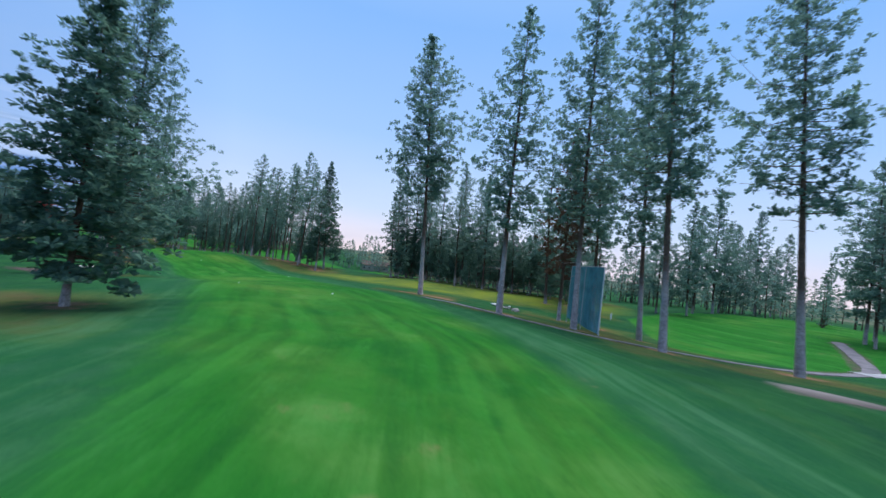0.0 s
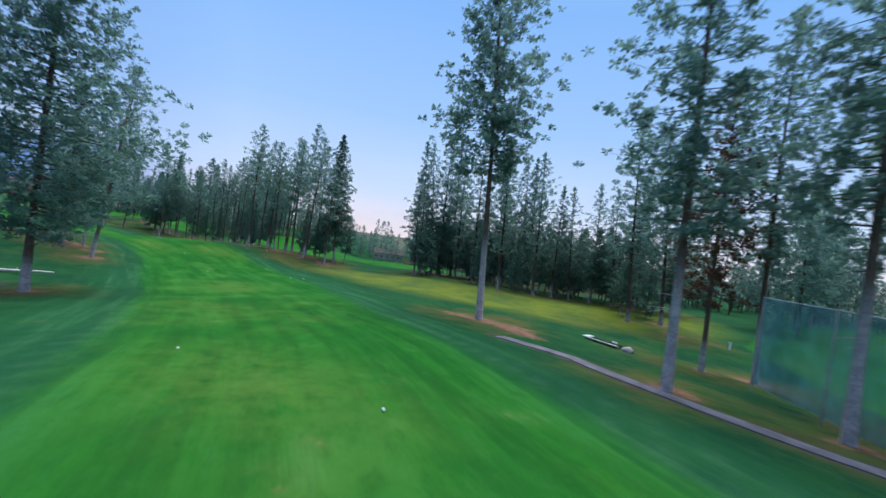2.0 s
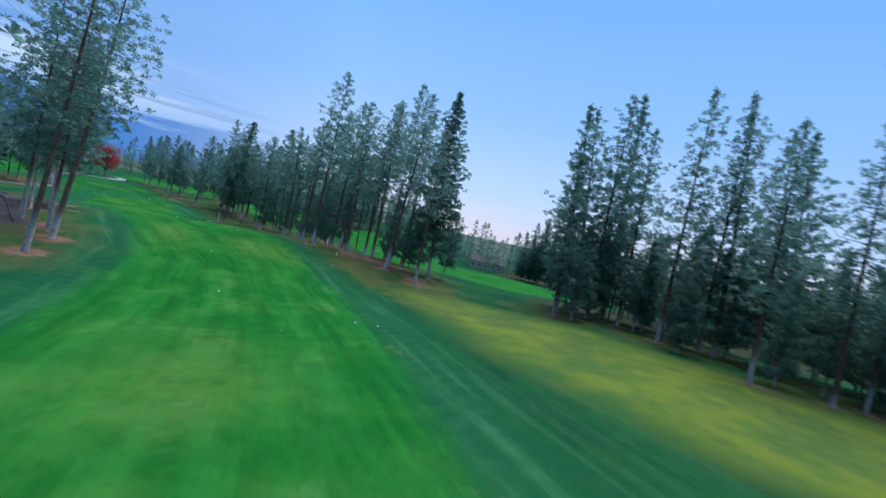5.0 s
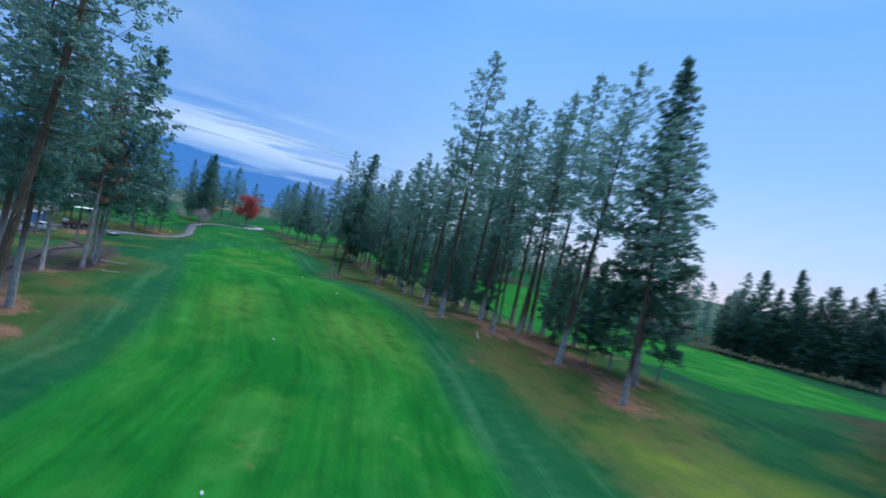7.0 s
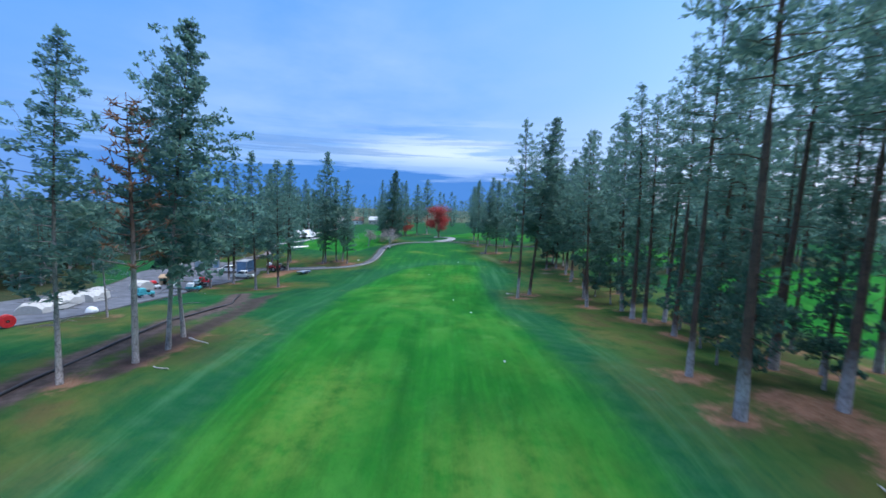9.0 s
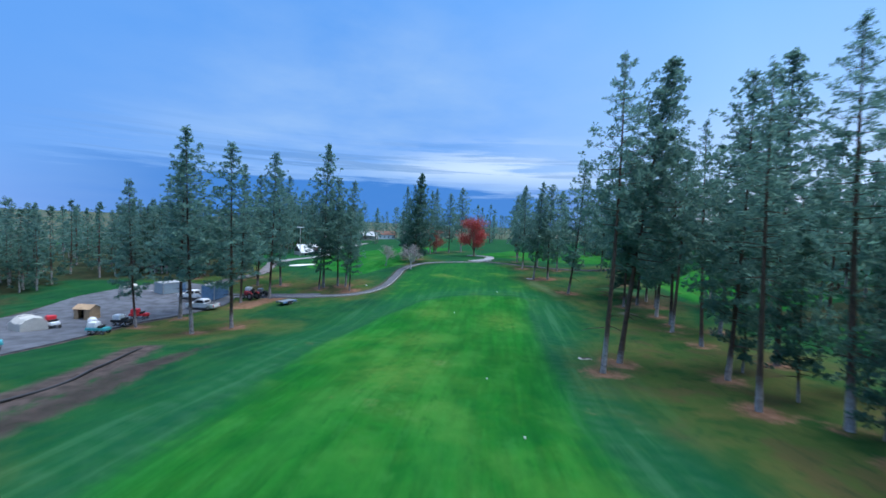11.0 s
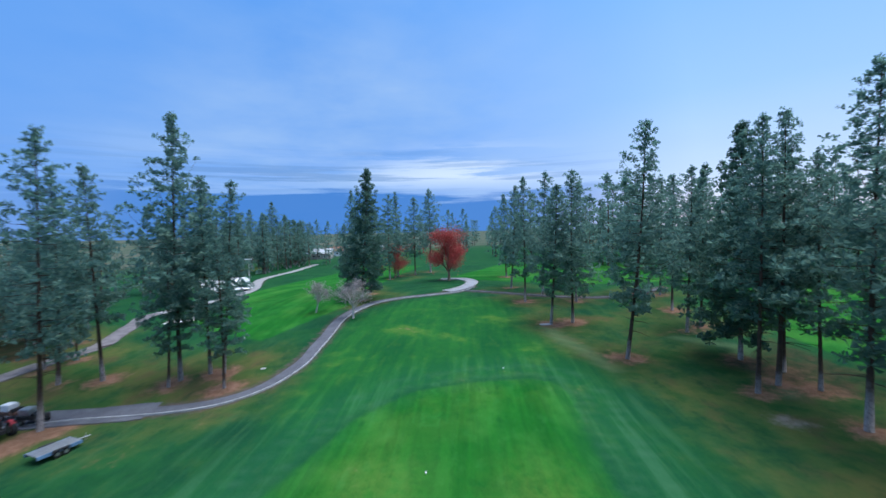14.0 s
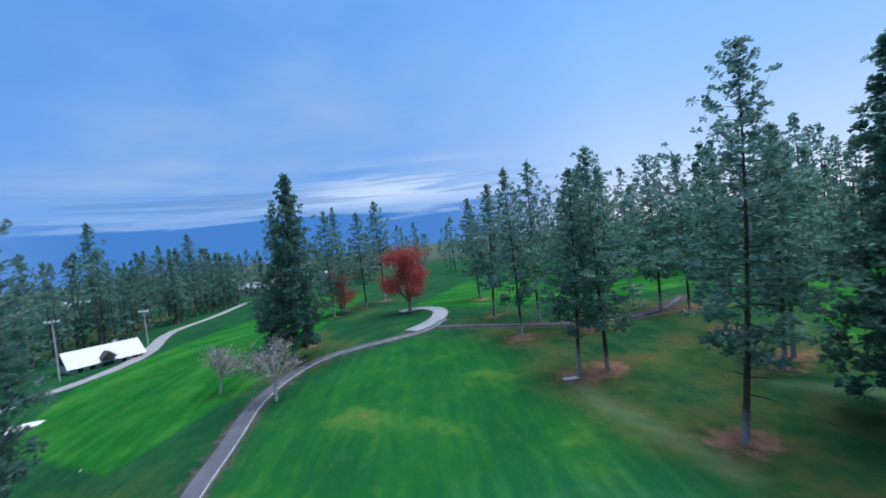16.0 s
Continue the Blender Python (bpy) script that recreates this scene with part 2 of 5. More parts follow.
    rough = m.mix(m.math("MULTIPLY", m.attr("semi"), 0.9), rough, semi)
    c = m.mix(fair, rough, mown)
    # the darker first cut with wheel lines along the fairway's edge
    cut = m.attr("first_cut")
    c = m.mix(m.math("MULTIPLY", cut, 0.45), c, (0.010, 0.108, 0.034))
    c = m.mix(m.math("MULTIPLY", m.math("MULTIPLY", cut, m.span(streak, 0.58, 0.40)), 0.38), c, (0.004, 0.058, 0.030))
    c = m.mix(m.math("MULTIPLY", m.math("MULTIPLY", cut, m.span(streak, 0.50, 0.66)), 0.34), c, (0.045, 0.150, 0.075))
    wheel = m.math("MULTIPLY", m.attr("wheel"), m.span(fine, 0.25, 0.62))
    c = m.mix(m.math("MULTIPLY", wheel, 0.30), c, (0.055, 0.15, 0.085))
    c = m.mix(m.math("MULTIPLY", m.attr("track"), 0.55), c, (0.11, 0.17, 0.085))
    # pine straw and bare earth
    lit = m.span(m.math("ADD", m.attr("litter"), m.math("ADD", m.math("MULTIPLY", m.math("SUBTRACT", fine, 0.5), 1.3), m.math("MULTIPLY", m.math("SUBTRACT", mid, 0.5), 1.8))), 0.32, 0.95)
    straw = m.mix(m.span(fine, 0.3, 0.7), (0.16, 0.072, 0.046), (0.30, 0.145, 0.100))
    straw = m.mix(m.math("MULTIPLY", m.span(blade, 0.45, 0.7), 0.5), straw, (0.33, 0.22, 0.17))
    c = m.mix(m.math("MULTIPLY", lit, 0.85), c, straw)
    # forest duff, coloured dark so that it carries the woods' shade too
    duff_shade = m.span(m.math("ADD", m.attr("duff_shade"), m.math("MULTIPLY", m.math("SUBTRACT", mid, 0.5), 1.6)), 0.30, 0.75)
    c = m.mix(m.math("MULTIPLY", duff_shade, 0.88), c, m.mix(m.span(fine, 0.35, 0.65), (0.018, 0.034, 0.018), (0.060, 0.046, 0.028)))
    dirt = m.span(m.math("ADD", m.attr("dirt"), ragged), 0.35, 0.7)
    earth = m.mix(m.span(fine, 0.3, 0.7), (0.052, 0.036, 0.038), (0.115, 0.080, 0.082))
    earth = m.mix(m.attr("bare"), earth, (0.27, 0.235, 0.23))
    earth = m.mix(m.attr("mulch"), earth, (0.030, 0.022, 0.024))
    c = m.mix(m.math("MULTIPLY", dirt, 0.9), c, earth)
    far = m.mix(m.span(m.noise(v, 0.02, 5), 0.4, 0.62), (0.04, 0.075, 0.045), (0.12, 0.115, 0.085))
    c = m.mix(m.attr("far"), c, far)
    c = m.mix(m.math("MULTIPLY", m.span(blade, 0.48, 0.75), 0.12), c, (0.060, 0.145, 0.040))
    c = m.mix(m.math("MULTIPLY", m.span(blade, 0.50, 0.28), 0.18), c, (0.004, 0.035, 0.010))
    m.color(c)
    m.bump(m.math("ADD", blade, m.math("MULTIPLY", fine, 2.0)), 0.6, 0.10)
    return m.m


def bark_material(name="pine_bark", bleach=0.9, tone=1.0, reach=2.2):
    m = Mat(name, 0.92).spec(0.15)
    v = m.coord("Object", (1, 1, 0.28))
    cell, crack = m.voronoi(v, 8.5), m.voronoi(v, 8.5, "DISTANCE_TO_EDGE")
    n = m.noise(m.coord(), 1.6, 6, 0.65)
    up = m.mix(m.span(n, 0.3, 0.7), tuple(tone * q for q in (0.060, 0.042, 0.038)), tuple(tone * q for q in (0.150, 0.090, 0.068)))
    up = m.mix(m.math("MULTIPLY", cell, 0.35), up, tuple(tone * q for q in (0.20, 0.12, 0.085)))
    # bleached by the sprinklers up to a ragged line
    sepn = m.node("ShaderNodeSeparateXYZ")
    m.t.links.new(m.node("ShaderNodeTexCoord").outputs["Object"], sepn.inputs[0])
    level = m.math("ADD", sepn.outputs[2], m.math("MULTIPLY", m.math("SUBTRACT", n, 0.5), 5.0))
    level = m.math("ADD", level, m.math("MULTIPLY", m.random(), 2.5))
    pale = m.mix(m.span(n, 0.3, 0.7), (0.33, 0.30, 0.30), (0.58, 0.53, 0.525))
    c = m.mix(m.math("MULTIPLY", m.span(level, reach, reach * 1.4 + 1.3, 1, 0), bleach), up, pale)
    c = m.mix(m.span(crack, 0.0, 0.10, 0.55, 0.0), c, (0.03, 0.022, 0.02))
    m.color(c)
    m.bump(m.math("ADD", crack, n), 0.7, 0.08)
    return m.m


def needle_material(name, dark, mid, lite, through=0.45):
    """Leaves and needles: light comes partly through them."""
    m = Mat(name, 0.75).spec(0.25)
    i = m.island()
    n = m.noise(m.coord(), 0.35, 3)
    c = m.mix(m.span(m.math("ADD", m.math("MULTIPLY", i, 0.6), m.math("MULTIPLY", n, 0.4)), 0.2, 0.75), dark, mid)
    c = m.mix(m.math("MULTIPLY", m.span(i, 0.7, 1.0), 0.6), c, lite)
    c = m.mix(m.math("MULTIPLY", m.random(), 0.4), c, tuple(0.6 * a + 0.4 * b for a, b in zip(dark, lite)))
    m.color(c)
    tr = m.node("ShaderNodeBsdfTranslucent")
    m.t.links.new(c, tr.inputs[0])
    mx = m.node("ShaderNodeMixShader")
    mx.inputs[0].default_value = through
    m.t.links.new(m.b.outputs[0], mx.inputs[1])
    m.t.links.new(tr.outputs[0], mx.inputs[2])
    m.t.links.new(mx.outputs[0], m.t.nodes["Material Output"].inputs[0])
    return m.m


GRASS, BARK = grass_material(), bark_material()
GREY_BARK = bark_material("grey_pine_bark", 0.8, 1.0, 9.0)
TEE_BARK = bark_material("bleached_pine_bark", 0.86, 1.15, 6.5)
TAN_BARK = bark_material("tan_dead_bark", 0.8, 1.2, 7.0)
DARK_BARK, RUSTY_BARK = bark_material("dark_pine_bark", 0.7, 0.70, 2.2), bark_material("rusty_pine_bark", 0.85, 1.45, 3.0)
NEEDLES = needle_material("pine_needles", (0.086, 0.192, 0.170), (0.154, 0.304, 0.250), (0.28, 0.38, 0.28), 0.70)
SPRUCE = needle_material("spruce_needles", (0.056, 0.142, 0.118), (0.106, 0.228, 0.178), (0.18, 0.28, 0.19), 0.62)
BROWN = needle_material("browned_needles", (0.07, 0.038, 0.026), (0.15, 0.08, 0.05), (0.20, 0.13, 0.08))
RED = needle_material("red_leaves", (0.34, 0.048, 0.048), (0.53, 0.092, 0.086), (0.66, 0.20, 0.15))
BLOSSOM = needle_material("pale_twigs", (0.24, 0.205, 0.205), (0.38, 0.33, 0.335), (0.48, 0.44, 0.44))
TAN_TWIGS = needle_material("tan_dead_twigs", (0.15, 0.078, 0.052), (0.29, 0.150, 0.095), (0.36, 0.23, 0.15))
DEADWOOD = plain("dead_wood", (0.26, 0.18, 0.13), 0.9, var=0.3)
PALE_BARK = plain("pale_bark", (0.50, 0.47, 0.46), 0.9, var=0.25)


def asphalt_material():
    m = Mat("worn_asphalt", 0.9).spec(0.12)
    v = m.coord()
    a, b, g = m.noise(v, 0.5, 5), m.noise(v, 3.0, 5, 0.65), m.noise(v, 40, 2)
    c = m.mix(m.span(a, 0.3, 0.7), (0.075, 0.079, 0.094), (0.120, 0.123, 0.142))
    c = m.mix(m.math("MULTIPLY", m.span(b, 0.5, 0.72), 0.5), c, (0.07, 0.068, 0.072))
    c = m.mix(m.math("MULTIPLY", m.span(g, 0.5, 0.8), 0.3), c, (0.28, 0.275, 0.28))
    m.color(c)
    m.bump(g, 0.3, 0.01)
    return m.m


ASPHALT = asphalt_material()
TEE_ASPHALT = plain("tee_path_asphalt", (0.115, 0.11, 0.128), 0.9, var=0.35, scale=0.7)
PALE_ASPHALT = plain("pale_asphalt", (0.25, 0.26, 0.28), 0.85, var=0.18, scale=0.8)
GRAVEL = plain("yard_gravel", (0.090, 0.096, 0.114), 0.9, var=0.35, scale=0.6)
ROAD_GRAVEL = plain("road_gravel", (0.15, 0.135, 0.14), 0.95, var=0.3, scale=0.8)
PALE_GRAVEL = plain("pale_gravel", (0.27, 0.26, 0.26), 0.95, var=0.15, scale=0.9)
KERB = plain("kerb_concrete", (0.36, 0.36, 0.37), 0.9, var=0.2, scale=1.2)
SAND = plain("bunker_sand", (0.74, 0.70, 0.66), 0.95, var=0.1, scale=0.8)
STONE = plain("pale_stone", (0.50, 0.48, 0.46), 0.9, var=0.2, scale=2.0)
WHITE = plain("white_paint", (0.74, 0.75, 0.77), 0.35, var=0.06)
GLASS = plain("dark_glass", (0.02, 0.022, 0.026), 0.08, var=0.1)
TYRE = plain("tyre_rubber", (0.02, 0.02, 0.021), 0.85)
STEEL = plain("galvanised_steel", (0.45, 0.46, 0.48), 0.4, 0.8)
BLUEBOX = plain("blue_container_paint", (0.12, 0.23, 0.38), 0.5, var=0.2)
REDPAINT = plain("red_paint", (0.62, 0.025, 0.035), 0.45, var=0.2)
DULLRED = plain("faded_red_paint", (0.44, 0.035, 0.04), 0.55, var=0.4)
TEAL = plain("teal_paint", (0.05, 0.34, 0.38), 0.45)
WOOD = plain("shed_boards", (0.42, 0.28, 0.17), 0.85, var=0.25)
DARKWOOD = plain("dark_timber", (0.06, 0.045, 0.04), 0.9, var=0.3)
METALROOF = plain("pale_metal_roof", (0.44, 0.46, 0.48), 0.45, 0.2, var=0.08)
PALEBOX = plain("pale_blue_sheet", (0.30, 0.38, 0.44), 0.5, var=0.12)
TANWALL = plain("tan_wall", (0.46, 0.40, 0.34), 0.8)
BLACKPIPE = plain("black_pipe", (0.025, 0.025, 0.028), 0.6)
CANVAS = plain("white_canvas", (0.46, 0.45, 0.43), 0.8, var=0.08)
RUST = plain("rusty_brown", (0.16, 0.075, 0.05), 0.8, var=0.3)
CLOTH = plain("teal_netting", (0.05, 0.24, 0.27), 0.8, var=0.25, scale=1.0)

# ---- the lie of the land ----
BASE = (1.05, 1.94, 2.75)
SWELLS = [(-150, 130, -3.96), (-100, 110, 1.33), (-60, 140, -1.0), (-30, 100, 0.58), (-170, 175, 1.06), (-110, 165, -0.32), (-100, 185, -3.09), (-20, 150, 1.69), (15, 110, 0.95), (-60, 205, 1.4), (-140, 200, -1.54), (40, 60, -3.02), (-5, 40, 2.98), (-65, 85, -1.25)]
DIPS = [(-40, 144, -0.26), (-60, 168, -0.13), (-62, 141, 3.21), (-47, 158, 2.01)]
SLOPE = (-17.3361, 53.8829, -0.1321, 0.9912, -0.0507)


def ground_z(x, y):
    """Height of the ground; numbers or arrays."""
    x, y = np.asarray(x, float), np.asarray(y, float)
    z = BASE[0] + BASE[1] * np.clip(x, -420, 90) / 100 + BASE[2] * np.clip(y, -40, 300) / 100
    # the eastern half falls away from the tee
    u = np.clip((x + 90) / 45, 0, 1)
    z = z + SLOPE[4] * np.clip((x - SLOPE[0]) * SLOPE[2] + (y - SLOPE[1]) * SLOPE[3], -120, 190) * u * u * (3 - 2 * u)
    for rises, wide in ((SWELLS, 28.0), (DIPS, 13.0)):
        for a, b, h in rises:
            z = z + h * np.exp(-((x - a) ** 2 + (y - b) ** 2) / (2 * wide**2))
    return z


def gz(x, y):
    return float(ground_z(x, y))


def line_distance(x, y, pts):
    """Distance from places to a broken line, and how far along it the nearest point lies."""
    best, along, run = np.full(np.shape(x), 1e9), np.zeros(np.shape(x)), 0.0
    for (ax, ay), (bx, by) in zip(pts, pts[1:]):
        dx, dy = bx - ax, by - ay
        n = math.hypot(dx, dy)
        u = np.clip(((x - ax) * dx + (y - ay) * dy) / n**2, 0, 1)
        d = np.hypot(x - ax - u * dx, y - ay - u * dy)
        near = d < best
        best, along, run = np.where(near, d, best), np.where(near, run + u * n, along), run + n
    return best, along


def inside(x, y, poly):
    """Distance to the outline, positive inside."""
    res = np.zeros(np.shape(x), bool)
    for (ax, ay), (bx, by) in zip(poly, poly[1:] + poly[:1]):
        if ay != by:
            res ^= ((ay > y) != (by > y)) & (x < (bx - ax) * (y - ay) / (by - ay) + ax)
    d, _ = line_distance(x, y, poly + poly[:1])
    return np.where(res, d, -d)


FAIRWAY_RIGHT = [(2, -12), (6, 4), (7, 14), (5, 26), (-3, 46), (-14, 67), (-28, 94), (-43, 116), (-60, 132), (-76, 141), (-92, 150), (-108, 161), (-123, 171.5), (-129, 176), (-132.5, 179), (-135.6, 180), (-138, 178.6)]
FAIRWAY_LEFT = [(-140.2, 174), (-142, 168.5), (-140.5, 162.5), (-133, 152.5), (-119, 140.5), (-104, 132), (-90, 124), (-76, 115), (-66, 105), (-54, 88), (-42, 72), (-27, 48), (-12, 20), (-7, 8), (-6, -12)]
FAIRWAY = FAIRWAY_RIGHT + FAIRWAY_LEFT
CENTRE = [(-1, -12), (-3, 20), (-15, 48), (-30, 74), (-47, 98), (-62, 116), (-80, 128), (-100, 141), (-122, 157), (-142, 171), (-175, 195)]
GREENS = [[(-196, 207), (-178, 214), (-165, 222), (-150, 240), (-185, 260), (-215, 240)], [(30, 52), (60, 50), (95, 80), (140, 160), (70, 120), (40, 90)],
          [(-168, 160), (-185, 152), (-205, 158), (-225, 175), (-260, 215), (-240, 225), (-205, 195), (-180, 178)], [(-60, 172), (-30, 160), (0, 190), (-20, 240), (-75, 230), (-100, 200)],
          [(-146, 240), (-141, 227), (-132, 212), (-120, 205), (-108, 208), (-106, 222), (-122, 236), (-134, 246)]]
CART_PATH = [(-172, 121), (-164, 131), (-158.5, 142), (-155, 147.5), (-153, 151), (-152, 154.2), (-152.8, 157.8), (-156, 161.8), (-160.5, 165), (-165, 168), (-170.5, 171.5),
             (-175, 176), (-178, 181), (-178.5, 186), (-177.6, 191), (-177, 197), (-180, 203)]
CART_LOOP = [(-178.6, 196), (-179.5, 199.5), (-182, 203.8), (-186, 207.6), (-190.5, 209.3), (-194, 208.8), (-195.5, 205.5)]
CART_SPUR = [(-177.5, 199), (-170, 203.3), (-163, 207), (-157.5, 211), (-154.5, 215), (-152.6, 220), (-153.2, 227)]
TEE_PATH = [(75, 80), (65, 66), (54, 53), (40, 47.5), (31, 45), (22, 41.6), (14.7, 40.6), (11.2, 42.9), (8, 47.2), (5.8, 51), (4, 54.7), (3, 57.4), (0.7, 59.7), (-2, 62.3)]
TEE_LOOP = [(52, 52), (60, 52), (72, 54), (90, 60)]
FAR_ROAD = [(-201, 148), (-203, 150.5), (-205, 153), (-206.5, 156.5), (-212, 162), (-222, 167), (-250, 174), (-271, 188), (-303, 206)]
YARD_ROAD = [(-172, 129), (-178.5, 135.6), (-182.6, 141.2), (-187, 142.8), (-194.3, 144.8), (-199.4, 146), (-202, 149)]
PIPE = [(-80, 103), (-86, 106.4), (-91, 109.4), (-96, 112.2), (-102, 115.4), (-111, 122), (-117, 123.6), (-124.5, 125.4)]
DIRT_LINE = [(-88, 112), (-100, 119.5), (-108, 123.8), (-116, 126.6), (-124, 131.2), (-132, 136)]
YARD = [(-104, 96), (-112, 108), (-122, 113), (-131, 117), (-143, 121.5), (-149, 127), (-155, 133), (-163, 135), (-172, 131.5), (-178, 123), (-168, 112), (-150, 107), (-122, 94)]
APRON = [(-134, 185), (-128, 178), (-121, 169), (-137, 156), (-147, 158), (-160, 166), (-170, 174), (-175, 184), (-174, 194), (-164, 199), (-150, 190)]
BUNKER = [(-192.6, 149.8), (-192.0, 153.3), (-190.6, 155.2), (-189.5, 153.8), (-190.0, 150.2), (-191.2, 148.6)]

# ---- where the trees stand: x, y, height ----
PINES_TEE = [(7.5, 51, 38), (19.8, 36.9, 38, 4, 180), (25.5, 53.3, 38, 3, 180), (32.9, 38.2, 42, 4, 180), (15, 46.3, 38), (-81.7, 104.9, 30), (24, 65.6, 36), (-77.5, 105.0, 27, 4, 0)]
PINES_EAST = [(-11.5, 147, 38), (-9.2, 145, 39.5), (-4.6, 142, 34), (-0.6, 132.9, 37), (5.1, 133.2, 35.8), (6.9, 132.2, 38), (4.2, 116.2, 28.8), (11.7, 131.7, 33.4), (11.7, 115.5, 30.8),
              (20.2, 118, 25), (25.4, 119, 26.5), (28.6, 115.2, 25.5), (33.7, 117, 29), (38, 124, 30), (44, 118, 31), (24.2, 96.2, 36), (31.3, 99, 35), (29, 90, 38)]
SLIM_EAST = [(-14.8, 144, 37), (-5.8, 151, 42), (13.5, 130.5, 33), (16.2, 117.8, 24.7), (-15.6, 137, 27)]
PINES_ROW = [(-39.7, 136.9, 27), (-48.7, 157, 34.9), (-55, 163, 43), (-47.2, 141.6, 34.2), (-48.3, 147.2, 25), (-54, 151.8, 33.8), (-54.3, 147.5, 25.8), (-55.7, 142.4, 26), (-59.6, 147, 31),
             (-65.3, 154.1, 33.1), (-62.1, 140.4, 33.4), (-66.6, 144.1, 25), (-62.6, 163, 24), (-63.4, 158.2, 25), (-68.1, 166.9, 24), (-67, 158.8, 22), (-75, 171.6, 35.7), (-74.4, 164.1, 31.1),
             (-75.3, 158.6, 28), (-101, 161.3, 27.3)]
SLIM_ROW = [(-58.6, 164, 37), (-62, 167.5, 39.5), (-79.8, 164.9, 26.7), (-80.4, 161.7, 25.5), (-82.3, 162.3, 27.3), (-86.1, 165.9, 25.5), (-90.2, 164.0, 23.4), (-103.9, 180.6, 26),
            (-109.8, 184.1, 23.6)]
PINES_GREEN = [(81, 126.6, 36), (121, 164, 40), (139, 174.3, 34), (62.3, 107.2, 29), (102.4, 148, 31), (79, 78.9, 34), (70, 118, 30), (90, 138, 29), (112, 158, 30), (55, 108, 26), (130, 168, 27), (86, 84, 30), (76, 74, 26)]
PINES_PIPE = [(-87.5, 109.7, 21.8), (-108.8, 110.4, 15.5), (-95.5, 116.7, 23)]
PINES_YARD = [(-133.4, 129.2, 24), (-135.8, 133.5, 23.3), (-146.2, 127.3, 23.8), (-169.4, 139.4, 22.4), (-156.8, 140.3, 26), (-167, 143.5, 23.6), (-140.9, 122.8, 18.6)]
SLIM_YARD = [(-151.6, 127.1, 22.6), (-155.4, 135.6, 23.4)]
PINES_ROAD = [(-177.6, 139.9, 13.5), (-176.4, 137, 15), (-183.5, 134, 15.5), (-186.5, 138, 14.5), (-184.5, 129.8, 16), (-181, 127.6, 15.5), (-189.5, 133.5, 15)]
PINES_PATH = [(-160.9, 150.7, 28), (-159.8, 149.6, 16.5), (-160.7, 153.5, 21.4), (-159.4, 154.7, 21), (-155.1, 154.3, 15)]
PINES_MID = [(-187.4, 179, 14), (-212.5, 207.5, 21.5), (-215.6, 214.3, 24.2), (-208.4, 197.8, 21.8)]
SLIM_MID = [(-187.7, 183.6, 23.3), (-194, 182.8, 18), (-197.5, 184.2, 21.5), (-212.9, 202.4, 23)]
PINES_NORTH = [(-123.9, 192.2, 23.4), (-123.4, 194.9, 24), (-112.4, 187.7, 25), (-106.2, 188.3, 26), (-95.2, 169.6, 25.7), (-96, 179.6, 30), (-135.4, 190.9, 25, 4, 51), (-173.2, 208, 20.4), (-161.3, 200.6, 21),
               (-149.1, 193.9, 19), (-148, 197, 21), (-136.1, 203.9, 20.5), (-136.2, 207.3, 20), (-120.8, 196, 20), (-116.6, 190.5, 25.7), (-164.2, 207.7, 22.4), (-156.1, 207.2, 20),
               (-149.7, 220.9, 20), (-152.4, 218.6, 21), (-187.3, 218.9, 20)]
SLIM_NORTH = [(-142.9, 212.6, 20), (-124.2, 198.3, 21.4)]
PINES_PLAIN = [(-273, 161, 31), (-300.7, 174, 24), (-312.7, 180.2, 26), (-319.2, 185.6, 25), (-320, 190.5, 30), (-327.9, 198, 24), (-342, 209, 22), (-349, 215, 21), (-282, 168, 20), (-292, 164, 21),
               (-306, 170, 20), (-262, 150, 17), (-335, 200, 22), (-300, 160, 18), (-285, 150, 18)]
# young dense pines under the tall ones
YOUNG_EAST = [(-10, 141, 13), (-3, 138, 15), (2.5, 136, 14), (9.5, 135, 16), (8, 119, 12), (14, 121, 13.5), (18.5, 121, 14), (22.5, 122, 15), (28, 121, 13.5), (35.5, 120, 15), (31, 104, 12.5), (25.5, 103, 13), (0, 126, 11), (-13, 135, 13), (40, 112, 14)]
YOUNG_EAST += [(x + 3.2, y + 7, h * 1.15) for x, y, h in YOUNG_EAST] + [(x - 1.5, y + 13, h * 1.25) for x, y, h in YOUNG_EAST]
YOUNG_ROW = [(-61.5, 151, 12.5), (-67.5, 150, 11), (-70, 161, 13), (-77, 163, 12), (-71.5, 156, 11), (-84.5, 166, 12), (-90, 169, 12), (-64.5, 147.5, 10.5), (-50, 150, 13), (-45, 146, 12), (-52, 157, 14), (-42.5, 147.5, 15),
             (-46.5, 155, 13), (-37.5, 149, 14), (-88, 174, 13), (-96, 173.5, 12)]
SPRUCES = [(-181.3, 179.4, 23.8, 3, 51), (-128.1, 199, 24)]
PLACED = (PINES_TEE + PINES_EAST + SLIM_EAST + PINES_ROW + SLIM_ROW + PINES_PIPE + PINES_YARD + SLIM_YARD + PINES_ROAD + PINES_PATH + PINES_MID + SLIM_MID + PINES_NORTH + SLIM_NORTH + PINES_PLAIN + SPRUCES
          + [(-73.5, 102.6, 36), (-19.0, 22.0, 16), (-102.7, 165.7, 29), (-92, 115.5, 25), (-3, 74, 45), (-49.3, 65.5, 44), (-39.5, 145.5, 36.5), (-69.1, 97.2, 34), (18.9, 66, 30), (-89.5, 113.5, 18)])
DRY_BAND = [(12, 88), (2, 104), (-12, 114), (-30, 123), (-46, 136), (-64, 149), (-84, 159), (-100, 168)]
YARD_STRAW = [(-151.8, 136), (-154.6, 138.6), (-156.2, 141.8)]
